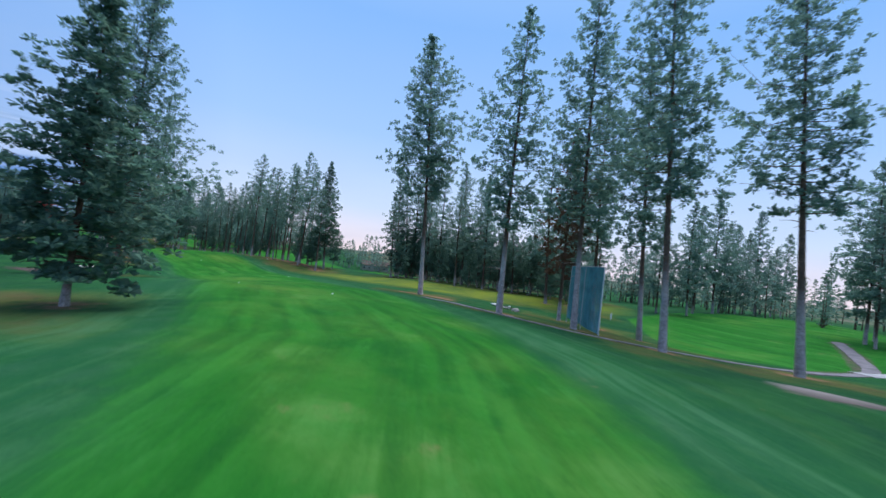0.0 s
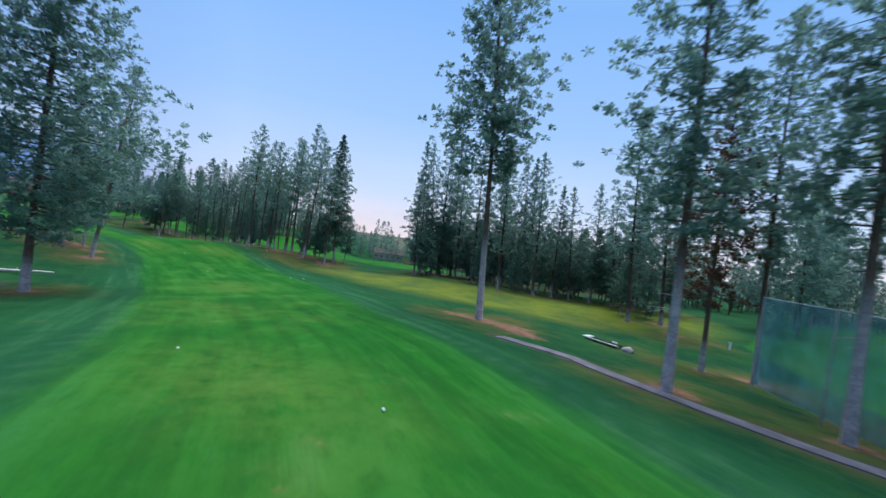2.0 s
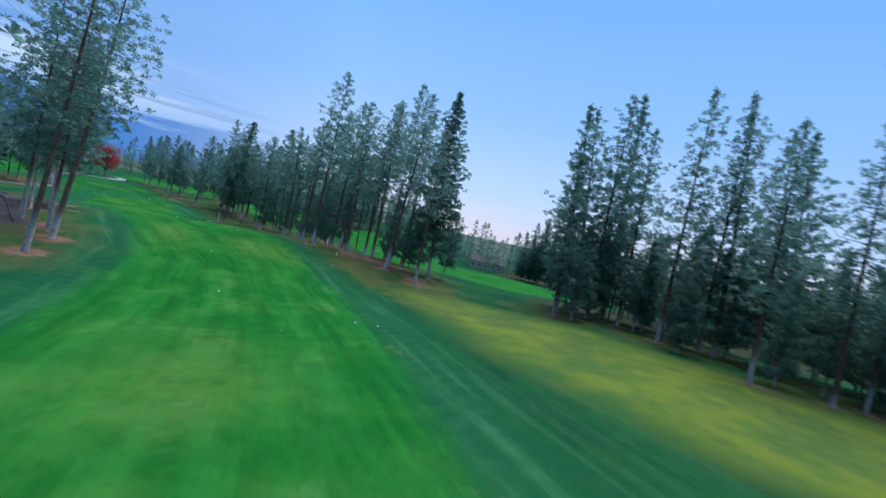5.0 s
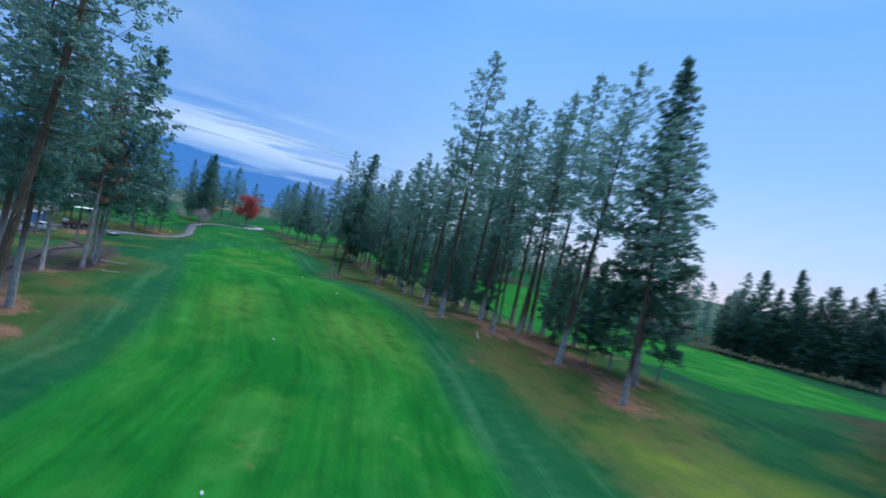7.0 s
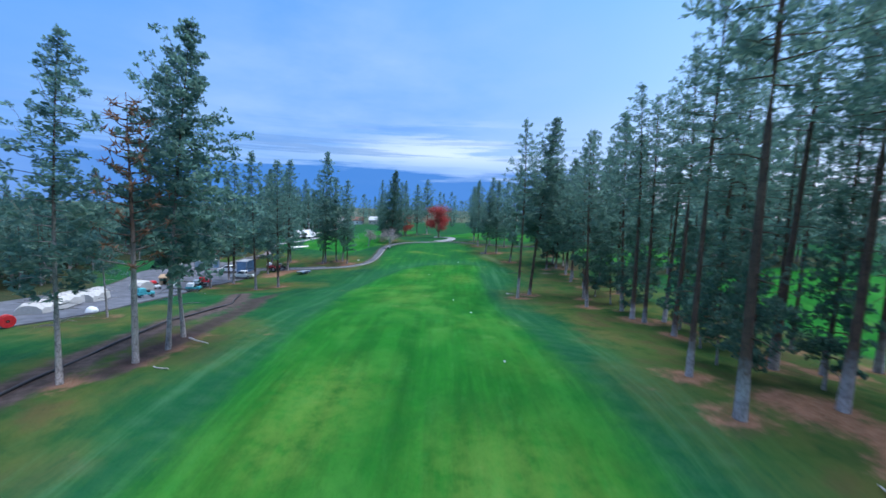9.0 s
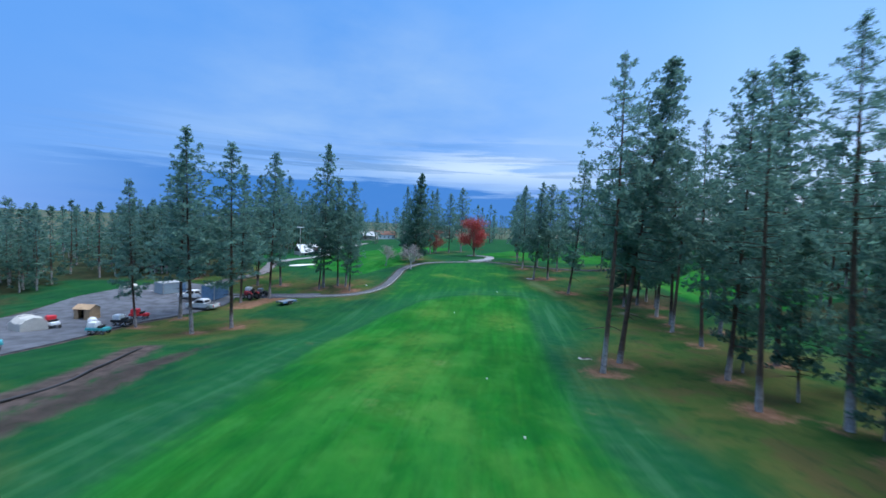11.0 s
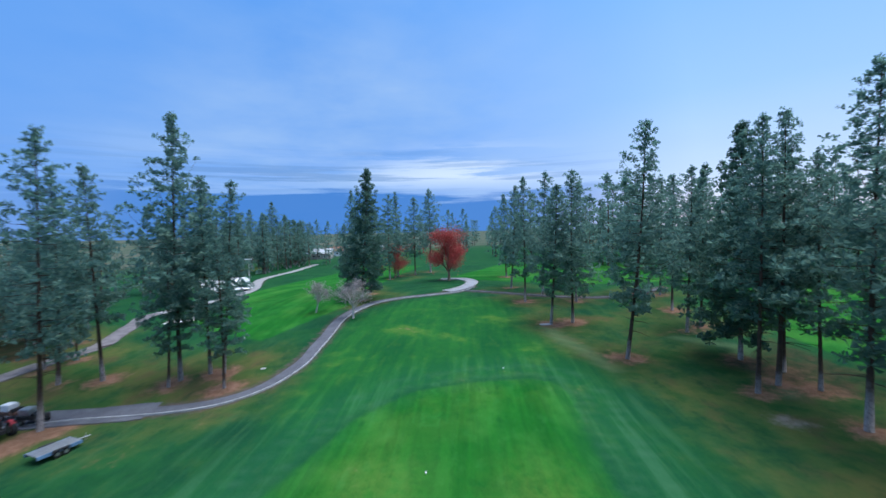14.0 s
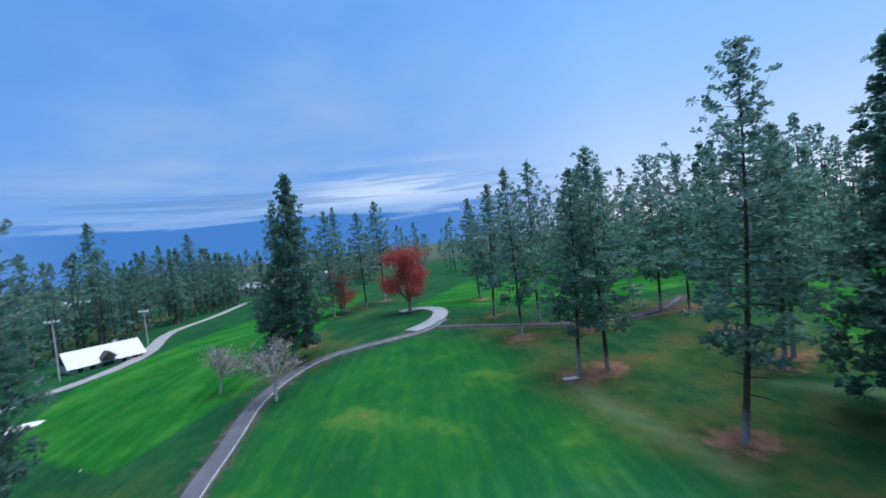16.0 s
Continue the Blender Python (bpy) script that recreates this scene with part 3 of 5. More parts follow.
TEE_STRAW = [(-5.5, 76), (-2.5, 73), (0.5, 70), (1.5, 66.5)]
DRY_FIELD = [(-40, 129), (-24, 104), (-8, 90), (8, 84), (22, 86), (44, 98), (50, 112), (34, 119), (10, 112), (-10, 128), (-26, 132)]
WORN = [(-78.2, 123.7, 3.2), (-74, 119.8, 2.2), (-66, 126.7, 3.4), (-61.5, 127.6, 3.0), (-15.3, 40.6, 4.5), (-131, 160, 2.6), (-123.6, 166.8, 3.0), (-38, 84, 4.0), (-107, 144, 3.2), (-118, 152, 2.6), (-28, 62, 3.0)]
STRAW = [(-39.7, 136.9), (-42, 143), (-47, 146), (-55, 147), (-61, 145)]
DRY_NORTH = [(-92, 168), (-112, 181), (-132, 195), (-160, 206)]
# floors of the woods, darkened by duff and painted shade: x0, y0, x1, y1
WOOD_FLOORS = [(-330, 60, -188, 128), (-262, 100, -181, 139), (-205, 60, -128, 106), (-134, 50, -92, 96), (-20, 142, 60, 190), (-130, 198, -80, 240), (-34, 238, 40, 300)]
TRACKS = [[(-149, 193), (-145, 190.5), (-140.5, 189.3), (-134.6, 187.2)], [(-135.7, 201), (-130, 202.6), (-122, 193.4)]]


def steps(lo, hi, step, out):
    """Grid lines: even in the middle, ever wider towards the horizon."""
    mid = np.arange(lo, hi + step, step)
    grow, d, tail = [], step, 0.0
    while tail < out:
        d *= 1.22
        tail += d
        grow.append(tail)
    return np.concatenate([lo - np.array(grow[::-1]), mid, mid[-1] + np.array(grow)])


def build_ground():
    xs, ys = steps(-232, 66, 1.0, 4200), steps(-14, 236, 1.0, 4200)
    gx, gy = np.meshgrid(xs, ys)
    x, y = gx.ravel(), gy.ravel()
    z = ground_z(x, y)
    path_d = np.minimum.reduce([line_distance(x, y, p)[0] for p in (CART_PATH, CART_LOOP, CART_SPUR, TEE_PATH, FAR_ROAD, YARD_ROAD)])
    yard = inside(x, y, YARD)
    # gentle unevenness, levelled beside the paving
    level = np.clip((path_d - 2.2) / 5, 0, 1) * np.clip((-1 - yard) / 4, 0, 1)
    z += level * (0.10 * np.sin(x * 0.21 + 0.6 * np.sin(y * 0.13)) * np.sin(y * 0.17 + 1.3) + 0.05 * np.sin(x * 0.57 + y * 0.33))
    z = np.where((path_d < 2.2) | (yard > -1.0), z - 0.10, z)
    bunker = inside(x, y, BUNKER)
    z -= np.clip(bunker + 0.4, 0, 1.0) * 0.5
    fair = inside(x, y, FAIRWAY)
    lane, along = line_distance(x, y, CENTRE)
    cart = np.minimum(path_d, line_distance(x, y, TEE_LOOP)[0])
    tree_d = np.full(x.shape, 1e9)
    for tx, ty, *_ in PLACED:
        tree_d = np.minimum(tree_d, np.hypot(x - tx, y - ty))
    green = np.maximum.reduce([inside(x, y, g) for g in GREENS])
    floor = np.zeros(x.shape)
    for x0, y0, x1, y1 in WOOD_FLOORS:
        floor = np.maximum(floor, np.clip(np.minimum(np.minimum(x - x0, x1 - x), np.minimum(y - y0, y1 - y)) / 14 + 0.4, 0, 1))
    attrs = {
        "fairway": np.clip(0.5 + np.maximum(fair / (4.5 - 2.9 * np.clip((-x - 105) / 22, 0, 1)), green / 2.0), 0, 1),
        "semi": np.clip(inside(x, y, APRON) / 4.0 + 0.4, 0, 1) * np.clip(-fair / 1.5, 0, 1),
        "check": np.clip(1.8 * np.sin(lane * math.pi / 3.1 + 0.5) * np.sin(along * math.pi / 7.5 + 0.8 * np.sin(lane * 0.6)), -1, 1) * np.clip((along - 60) / 70, 0, 1),
        "worn": np.clip(sum(np.exp(-((((x - wx) * 0.83 - (y - wy) * 0.56) / (wl * 1.5)) ** 2 + (((x - wx) * 0.56 + (y - wy) * 0.83) / wl) ** 2)) for wx, wy, wl in WORN), 0, 1),
        "field": np.clip(inside(x, y, DRY_FIELD) / 7.0 + 0.35, 0, 1) * np.clip(-fair / 5.0, 0, 1),
        "lane": lane,
        "along": along,
        "first_cut": np.clip(1.15 - np.abs(fair + 2.6) / 4.2, 0, 1),
        "wheel": np.clip(1 - np.abs(np.abs(fair + 2.0) - 1.0) / 0.55, 0, 1),
        "dry": np.clip(1.15 - tree_d / 11.0, 0, 1) * np.clip(-fair / 3.0, 0, 1) * (1 - 0.5 * np.clip((y - 180) / 12, 0, 1))
        + 1.0 * np.exp(-(line_distance(x, y, DRY_BAND)[0] / 7.0) ** 2) * np.clip(-fair / 3.0, 0, 1)
        + 0.2 * np.exp(-(line_distance(x, y, DRY_NORTH)[0] / 13.0) ** 2) * np.clip(-fair / 3.0, 0, 1),
        "litter": np.maximum(np.maximum(np.clip(1.15 - tree_d / 2.7, 0, 1), np.clip(1.25 - line_distance(x, y, STRAW)[0] / 3.4, 0, 1)), np.maximum(np.clip(1.05 - line_distance(x, y, TEE_STRAW)[0] / 3.2, 0, 1), np.clip(1.2 - line_distance(x, y, YARD_STRAW)[0] / 2.6, 0, 1))),
        "duff_shade": floor * np.clip(-green / 3.0, 0, 1),
        "dirt": np.clip(np.maximum(np.maximum(np.clip(0.86 - line_distance(x, y, DIRT_LINE)[0] / 3.6, 0, 1) * np.clip((x + 133) / 16, 0, 1), np.clip(1.0 - line_distance(x, y, PIPE)[0] / 3.4, 0, 1)), np.maximum(np.clip((yard + 1.5) / 2, 0, 1), 0.60 * np.clip(1.8 - cart / 1.5, 0, 1))), 0, 1)
        + np.exp(-(((x - 23) / 4) ** 2 + ((y - 24) / 3) ** 2))
        + np.exp(-(((x + 60) / 7) ** 2 + ((y - 67) / 5) ** 2))
        + 0.55 * np.exp(-(((x + 120.3) / 3.2) ** 2 + ((y - 188.5) / 2.0) ** 2)),
        "bare": np.exp(-(((x - 23.5) / 5) ** 2 + ((y - 26) / 3) ** 2)) + np.exp(-(((x + 120.3) / 4) ** 2 + ((y - 188.5) / 3) ** 2)),
        "mulch": 0.75 * np.clip(1.1 - line_distance(x, y, DIRT_LINE)[0] / 2.0, 0, 1),
        "track": np.clip(1.2 - np.minimum(line_distance(x, y, TRACKS[0])[0], line_distance(x, y, TRACKS[1])[0]) / 1.1, 0, 1),
        "far": np.clip((np.maximum(np.maximum(-330 - x, x - 160), np.maximum(y - 330, -60 - y))) / 120, 0, 1),
    }
    nx, ny = len(xs), len(ys)
    i = (np.arange(ny - 1)[:, None] * nx + np.arange(nx - 1)[None]).ravel()
    faces = np.stack([i, i + 1, i + nx + 1, i + nx], 1)
    me = bpy.data.meshes.new("ground")
    me.from_pydata(np.stack([x, y, z], 1).tolist(), [], faces.tolist())
    me.polygons.foreach_set("use_smooth", np.ones(len(faces), bool))
    for name, values in attrs.items():
        a = me.attributes.new(name, "FLOAT", "POINT")
        a.data.foreach_set("value", values.astype(np.float32))
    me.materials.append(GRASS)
    ob = new("ground", me)
    return tagged(ob, "golf course turf with mown fairway, rough and pine straw", "ground", kind="structure")


build_ground()


def smooth_line(pts, step=0.8):
    """A rounded line through the points, in even steps."""
    out = []
    n = len(pts)
    for k in range(n - 1):
        p0, p1, p2, p3 = (np.array(pts[min(max(k + j, 0), n - 1)], float) for j in (-1, 0, 1, 2))
        m = max(2, int(np.hypot(*(p2 - p1)) / step))
        for u in np.arange(m) / m:
            out.append(0.5 * (2 * p1 + (p2 - p0) * u + (2 * p0 - 5 * p1 + 4 * p2 - p3) * u**2 + (3 * p1 - p0 - 3 * p2 + p3) * u**3))
    out.append(np.array(pts[-1], float))
    return out


def ribbon(name, pts, width, mat, label, lift=0.0, category="path"):
    """A paved strip with a crown and real edges, laid on the ground."""
    line = smooth_line(pts)
    bm = bmesh.new()
    rows = []
    for k, p in enumerate(line):
        a, b = line[max(k - 1, 0)], line[min(k + 1, len(line) - 1)]
        d = (b - a) / max(np.hypot(*(b - a)), 1e-6)
        nrm = np.array((-d[1], d[0]))
        wid = width * (1 + 0.05 * math.sin(k * 0.7) + 0.03 * math.sin(k * 1.9))
        row = []
        for s, h in ((-0.5, -0.25), (-0.5, 0.0), (-0.2, 0.03), (0.2, 0.03), (0.5, 0.0), (0.5, -0.25)):
            q = p + nrm * wid * s
            row.append(bm.verts.new((q[0], q[1], gz(q[0], q[1]) - 0.03 + lift + h)))
        rows.append(row)
    for r0, r1 in zip(rows, rows[1:]):
        for j in range(5):
            bm.faces.new((r0[j], r0[j + 1], r1[j + 1], r1[j]))
    bmesh.ops.recalc_face_normals(bm, faces=bm.faces)
    me = bpy.data.meshes.new(name)
    bm.to_mesh(me)
    bm.free()
    me.materials.append(mat)
    return tagged(new(name, me), label, category, kind="structure")


ribbon("pavement", CART_PATH, 1.5, ASPHALT, "grey worn asphalt cart path curving past the fairway")
ribbon("pavement_loop", CART_LOOP, 2.3, PALE_ASPHALT, "grey asphalt cart turnaround beyond the fairway", 0.012)
ribbon("pavement_spur", CART_SPUR, 0.7, ASPHALT, "narrow grey path running on between pines", 0.006)
ribbon("pavement_tee", TEE_PATH, 1.7, TEE_ASPHALT, "grey asphalt cart path beside the tee", 0.0)
ribbon("pavement_tee_loop", TEE_LOOP, 3.4, PALE_ASPHALT, "widened grey cart path near the tee", 0.008)


def sheet(name, poly, mat, label, lift, category):
    """A flat area with an outline, laid on the ground."""
    line = [p for p in smooth_line(poly + poly[:1], 1.5)][:-1]
    cx, cy = np.mean(line, 0)
    bm = bmesh.new()
    rings = []
    for s in (1.0, 0.8, 0.6, 0.4, 0.2, 0.05):
        rings.append([bm.verts.new((cx + (p[0] - cx) * s, cy + (p[1] - cy) * s, gz(cx + (p[0] - cx) * s, cy + (p[1] - cy) * s) + lift)) for p in line])
    n = len(line)
    for a, b in zip(rings, rings[1:]):
        for k in range(n):
            bm.faces.new((a[k], a[(k + 1) % n], b[(k + 1) % n], b[k]))
    bm.faces.new(rings[-1])
    low = [bm.verts.new(v.co - Vector((0, 0, 0.4))) for v in rings[0]]
    for k in range(n):
        bm.faces.new((low[k], low[(k + 1) % n], rings[0][(k + 1) % n], rings[0][k]))
    bmesh.ops.recalc_face_normals(bm, faces=bm.faces)
    me = bpy.data.meshes.new(name)
    bm.to_mesh(me)
    bm.free()
    me.materials.append(mat)
    return tagged(new(name, me), label, category, kind="structure")


ribbon("pavement_apron", [(-164, 132), (-160.5, 138.5), (-157.2, 144), (-154.6, 148.4)], 3.2, ASPHALT, "widened grey asphalt where the path meets the yard", -0.006)
ribbon("road_yard", YARD_ROAD, 2.6, ROAD_GRAVEL, "worn grey-brown gravel road from the yard past the pines", 0.015, "road")
ribbon("road", FAR_ROAD, 2.8, PALE_GRAVEL, "pale gravel service road crossing the far turf", 0.05, "road")


def beside(pts, off):
    """A line run alongside another at a distance."""
    line = smooth_line(pts, 2.0)
    out = []
    for k, p in enumerate(line):
        d = line[min(k + 1, len(line) - 1)] - line[max(k - 1, 0)]
        d = d / np.hypot(*d)
        out.append((p[0] - d[1] * off, p[1] + d[0] * off))
    return out


ribbon("kerb", beside(CART_PATH, -0.82), 0.11, KERB, "pale concrete kerb along the cart path", 0.09, "kerb")
ribbon("kerb_loop", beside(CART_LOOP, 1.25), 0.14, KERB, "pale concrete kerb round the cart turnaround", 0.08, "kerb")
ribbon("kerb_loop_outer", beside(CART_LOOP, -1.25), 0.14, KERB, "pale concrete kerb round the cart turnaround", 0.08, "kerb")
sheet("pavement_yard", YARD, GRAVEL, "grey gravel and asphalt maintenance yard", 0.03, "yard")
sheet("bunker", BUNKER, SAND, "pale sand bunker in green turf", -0.12, "bunker")

# ---- trees ----
def mesh_of(name, verts, faces, mats, smooth=False, slots=None):
    me = bpy.data.meshes.new(name)
    me.from_pydata(verts, [], faces)
    for m in mats:
        me.materials.append(m)
    if smooth:
        me.polygons.foreach_set("use_smooth", [True] * len(faces))
    if slots:
        me.polygons.foreach_set("material_index", slots)
    return me


class Build:
    """Collects vertices and faces of one mesh."""

    def __init__(self):
        self.v, self.f = [], []

    def tube(self, pts, radii, sides=6):
        rings = []
        for k, p in enumerate(pts):
            a, b = Vector(pts[max(k - 1, 0)]), Vector(pts[min(k + 1, len(pts) - 1)])
            q = (b - a).to_track_quat("Z", "Y")
            start = len(self.v)
            for s in range(sides):
                w = 2 * math.pi * s / sides
                self.v.append(tuple(Vector(p) + q @ Vector((math.cos(w) * radii[k], math.sin(w) * radii[k], 0))))
            rings.append(start)
        for a, b in zip(rings, rings[1:]):
            for s in range(sides):
                t = (s + 1) % sides
                self.f.append((a + s, a + t, b + t, b + s))
        self.f.append(tuple(rings[-1] + s for s in range(sides)))

    def tuft(self, rng, at, way, size, blades, wide=0.125):
        """A clump of leaves: narrow blades that fan out round a twig's end."""
        q = Vector(way).to_track_quat("Z", "Y")
        at = Vector(at)
        for _ in range(blades):
            w, tilt = rng.uniform(0, 6.283), rng.uniform(0.15, 1.75)
            d = q @ Vector((math.cos(w) * math.sin(tilt), math.sin(w) * math.sin(tilt), math.cos(tilt)))
            side = d.cross(Vector((rng.uniform(-1, 1), rng.uniform(-1, 1), rng.uniform(-1, 1)))).normalized() * size * wide * rng.uniform(0.7, 1.3)
            n = len(self.v)
            foot = at + d * size * 0.1
            for c in (foot - side, foot + side, at + d * size * rng.uniform(0.75, 1.25)):
                self.v.append(tuple(c))
            self.f.append((n, n + 1, n + 2))

    def puff(self, rng, hub, r, blades, flat=0.8, wide=0.13):
        """A rounded tuft at a twig's end: bundles of needles that spread from one point and widen outwards."""
        for _ in range(blades):
            w, up = rng.uniform(0, 6.283), rng.uniform(-0.65, 1.0)
            c = math.sqrt(1 - up * up)
            d = Vector((math.cos(w) * c, math.sin(w) * c, up))
            side = d.cross(Vector((rng.uniform(-1, 1), rng.uniform(-1, 1), rng.uniform(-1, 1)))).normalized()
            d.z *= flat
            n, reach, half = len(self.v), r * rng.uniform(0.82, 1.12), r * wide * rng.uniform(0.7, 1.25)
            tip = hub + d * reach
            self.v += [tuple(hub + d * reach * 0.05), tuple(tip + side * half), tuple(tip - side * half + d * reach * rng.uniform(-0.25, 0.15))]
            self.f.append((n, n + 1, n + 2))


def pine_meshes(seed, height, crown_at, radius, limbs, puffs, size, blades, needles=NEEDLES, bend=0.35, droop=0.0, detail=True, thick=0.0088, bark=None, taper=0.74, wide=0.20):
    """One pine: the trunk with its limbs, and a crown of rounded needle puffs along the limbs, with gaps between them."""
    rng = random.Random(seed)
    trunk, crown = Build(), Build()
    n = 10 if detail else 5
    sway = [(rng.uniform(-bend, bend), rng.uniform(-bend, bend)) for _ in range(3)]

    def axis(u):
        return Vector((sway[0][0] * math.sin(u * 3) + sway[1][0] * u, sway[0][1] * math.sin(u * 2.6) + sway[1][1] * u, u * height))

    base_r = height * thick
    us = [k / (n - 1) for k in range(n)]
    pts, radii = [axis(u) for u in us], [base_r * (1 - 0.92 * u) * (1.0 if u > 0.02 else 1.2) for u in us]
    pts.insert(0, axis(0) - Vector((0, 0, 0.6)))
    radii.insert(0, base_r * 1.4)
    trunk.tube(pts, radii, 10 if detail else 5)
    if detail:
        # dead snags below the crown
        for k in range(10):
            u = rng.uniform(0.12, crown_at + 0.10)
            w, length = rng.uniform(0, 6.28), rng.uniform(0.6, 2.4)
            s = axis(u)
            e = s + Vector((math.cos(w), math.sin(w), rng.uniform(-0.3, 0.1))) * length
            trunk.tube([s, s.lerp(e, 0.5) + Vector((0, 0, 0.1)), e], [0.05, 0.03, 0.01], 3)
    gap_at = rng.uniform(0, 6.28)
    for k in range(limbs):
        f = (k + rng.random()) / limbs
        u = min(crown_at + (1 - crown_at) * f**0.92, 0.985)
        start = axis(u)
        # nearly even below, drawn in to a cone over the top part of the crown
        shape = min(1.0, 0.62 + f * 1.5) * min(1.0, (1 - f) / taper) ** 0.85 * 1.08 + 0.04
        w = k * 2.399 + rng.uniform(-0.6, 0.6)
        length = radius * shape * rng.choice((0.68, 0.82, 0.92, 1.0, 1.1)) * (1 - 0.18 * math.cos(w - gap_at - 5 * f))
        rise = 0.60 * f - 0.12 - droop + rng.uniform(-0.28, 0.28)
        out = Vector((math.cos(w), math.sin(w), 0))
        mid = start + out * length * 0.55 + Vector((0, 0, length * rise * 0.25))
        tip = start + out * length + Vector((0, 0, length * (rise + 0.24)))
        if detail:
            trunk.tube([start, mid, tip], [base_r * (1 - 0.9 * u) * 0.30 + 0.012, base_r * 0.09 * (1 - u) + 0.014, 0.008], 3)
        bare = 0.26 if f < 0.3 else 0.12
        count = max(2, int(puffs * (1.2 if detail else 1.0) * (0.50 + shape) + rng.random()))
        for c in range(count):
            s = 1.0 if c == 0 else bare + (1 - bare) * ((c - 1 + rng.random()) / max(count - 1, 1)) ** 0.8
            spine = start.lerp(mid, s / 0.55) if s < 0.55 else mid.lerp(tip, (s - 0.55) / 0.45)
            spread = (0.03 if c == 0 else 0.19) * length
            hub = spine + Vector((rng.gauss(0, 1), rng.gauss(0, 1), rng.gauss(0.15, 0.55))) * spread
            # small tight knobs at the limbs' ends, looser clumps within
            small = 0.72 if c == 0 and detail else 1.0
            crown.puff(rng, hub, size * small * (1.12 - 0.50 * f) * rng.uniform(0.75, 1.15), blades, 0.9, wide * (1.3 if small < 1 else 1.0))
    for j in range(8):
        at = axis(0.90 + 0.014 * j) + Vector((rng.gauss(0, 0.14), rng.gauss(0, 0.14), 0.1))
        crown.puff(rng, at, size * (0.78 - 0.05 * j), blades, 1.1, wide)
    return (mesh_of("trunk", trunk.v, trunk.f, [bark or BARK], True), mesh_of("crown", crown.v, crown.f, [needles]), height)


def dead_pine_meshes(seed, height):
    rng = random.Random(seed)
    trunk, twigs = Build(), Build()
    trunk.tube([(0, 0, -0.5), (0, 0, 0), (0.2, 0.1, height * 0.5), (0.1, 0, height)], [0.28, 0.22, 0.14, 0.025], 10)
    for k in range(46):
        u = 0.35 + 0.62 * k / 46
        w, length = k * 2.4, 3.6 * (1.08 - u) + 0.5
        s = Vector((0.15, 0.05, u * height))
        tip = s + Vector((math.cos(w), math.sin(w), 0.35)) * length * rng.uniform(0.7, 1.2)
        trunk.tube([s, s.lerp(tip, 0.5) - Vector((0, 0, 0.15)), tip], [0.07, 0.04, 0.012], 3)
        for _ in range(4):
            p = s.lerp(tip, rng.uniform(0.4, 1))
            twigs.tuft(rng, p, (rng.gauss(0, 1), rng.gauss(0, 1), 0.5), 0.5, 4)
    return (mesh_of("trunk", trunk.v, trunk.f, [TAN_BARK], True), mesh_of("crown", twigs.v, twigs.f, [TAN_TWIGS]), height)


def leafy_meshes(seed, height, wide, leaves, leaf_mat, trunk_mat, leaf=0.28, gap=0.25, low=0.25):
    """A broad-leaved tree: forked limbs and a crown of many small leaves."""
    rng = random.Random(seed)
    trunk, crown = Build(), Build()
    fork = height * gap
    trunk.tube([(0, 0, -0.4), (0, 0, 0), (0.05, 0, fork), (0.08, 0.02, fork * 1.5)], [height * 0.035, height * 0.028, height * 0.02, height * 0.014], 9)
    tips = []
    for k in range(16):
        w, up = k * 2.4, rng.uniform(0.25, 1.0)
        r = wide * math.sqrt(max(0.05, 1 - (up * 0.95) ** 2)) * rng.uniform(0.65, 1.0)
        tip = Vector((math.cos(w) * r, math.sin(w) * r, fork + (height - fork) * (low + (0.97 - low) * up)))
        mid = Vector((math.cos(w) * r * 0.4, math.sin(w) * r * 0.4, fork + (tip.z - fork) * 0.55))
        trunk.tube([(0.05, 0, fork * rng.uniform(0.8, 1.4)), mid, tip], [height * 0.012, height * 0.007, 0.012], 4)
        tips.append((mid, tip))
        for _ in range(4):
            p = mid.lerp(tip, rng.uniform(0.2, 0.9))
            e = p + Vector((rng.gauss(0, 1), rng.gauss(0, 1), rng.gauss(0.3, 0.7))) * wide * 0.22
            trunk.tube([p, e], [height * 0.004, 0.006], 3)
            tips.append((p, e))
    for _ in range(leaves):
        a, b = rng.choice(tips)
        p = a.lerp(b, rng.uniform(0.2, 1.1)) + Vector((rng.gauss(0, 1), rng.gauss(0, 1), rng.gauss(0, 0.8))) * wide * 0.13
        crown.tuft(rng, p, (rng.gauss(0, 1), rng.gauss(0, 1), rng.gauss(0.2, 1)), leaf, 3)
    return (mesh_of("trunk", trunk.v, trunk.f, [trunk_mat], True), mesh_of("crown", crown.v, crown.f, [leaf_mat]), height)


def stand(name, meshes, x, y, h, turn=0.0, lean=0.0, lean_to=0.0, label="", group="", category="tree", width=1.0):
    """One tree: an Empty at its foot with the trunk and crown under it."""
    trunk, crown, made = meshes
    root = new(name)
    root.empty_display_size = 0.5
    s = h / made
    root.matrix_world = Matrix.Translation((x, y, gz(x, y) - 0.05)) @ Matrix.Rotation(radians(lean), 4, (-math.sin(radians(lean_to)), math.cos(radians(lean_to)), 0)) @ Matrix.Rotation(turn, 4, "Z") @ Matrix.Diagonal((s * width, s * width, s, 1))
    for part_name, me in (("trunk", trunk), ("crown", crown)):
        p = new(part_name, me)
        p.parent = root
    return tagged(root, label, category, group)


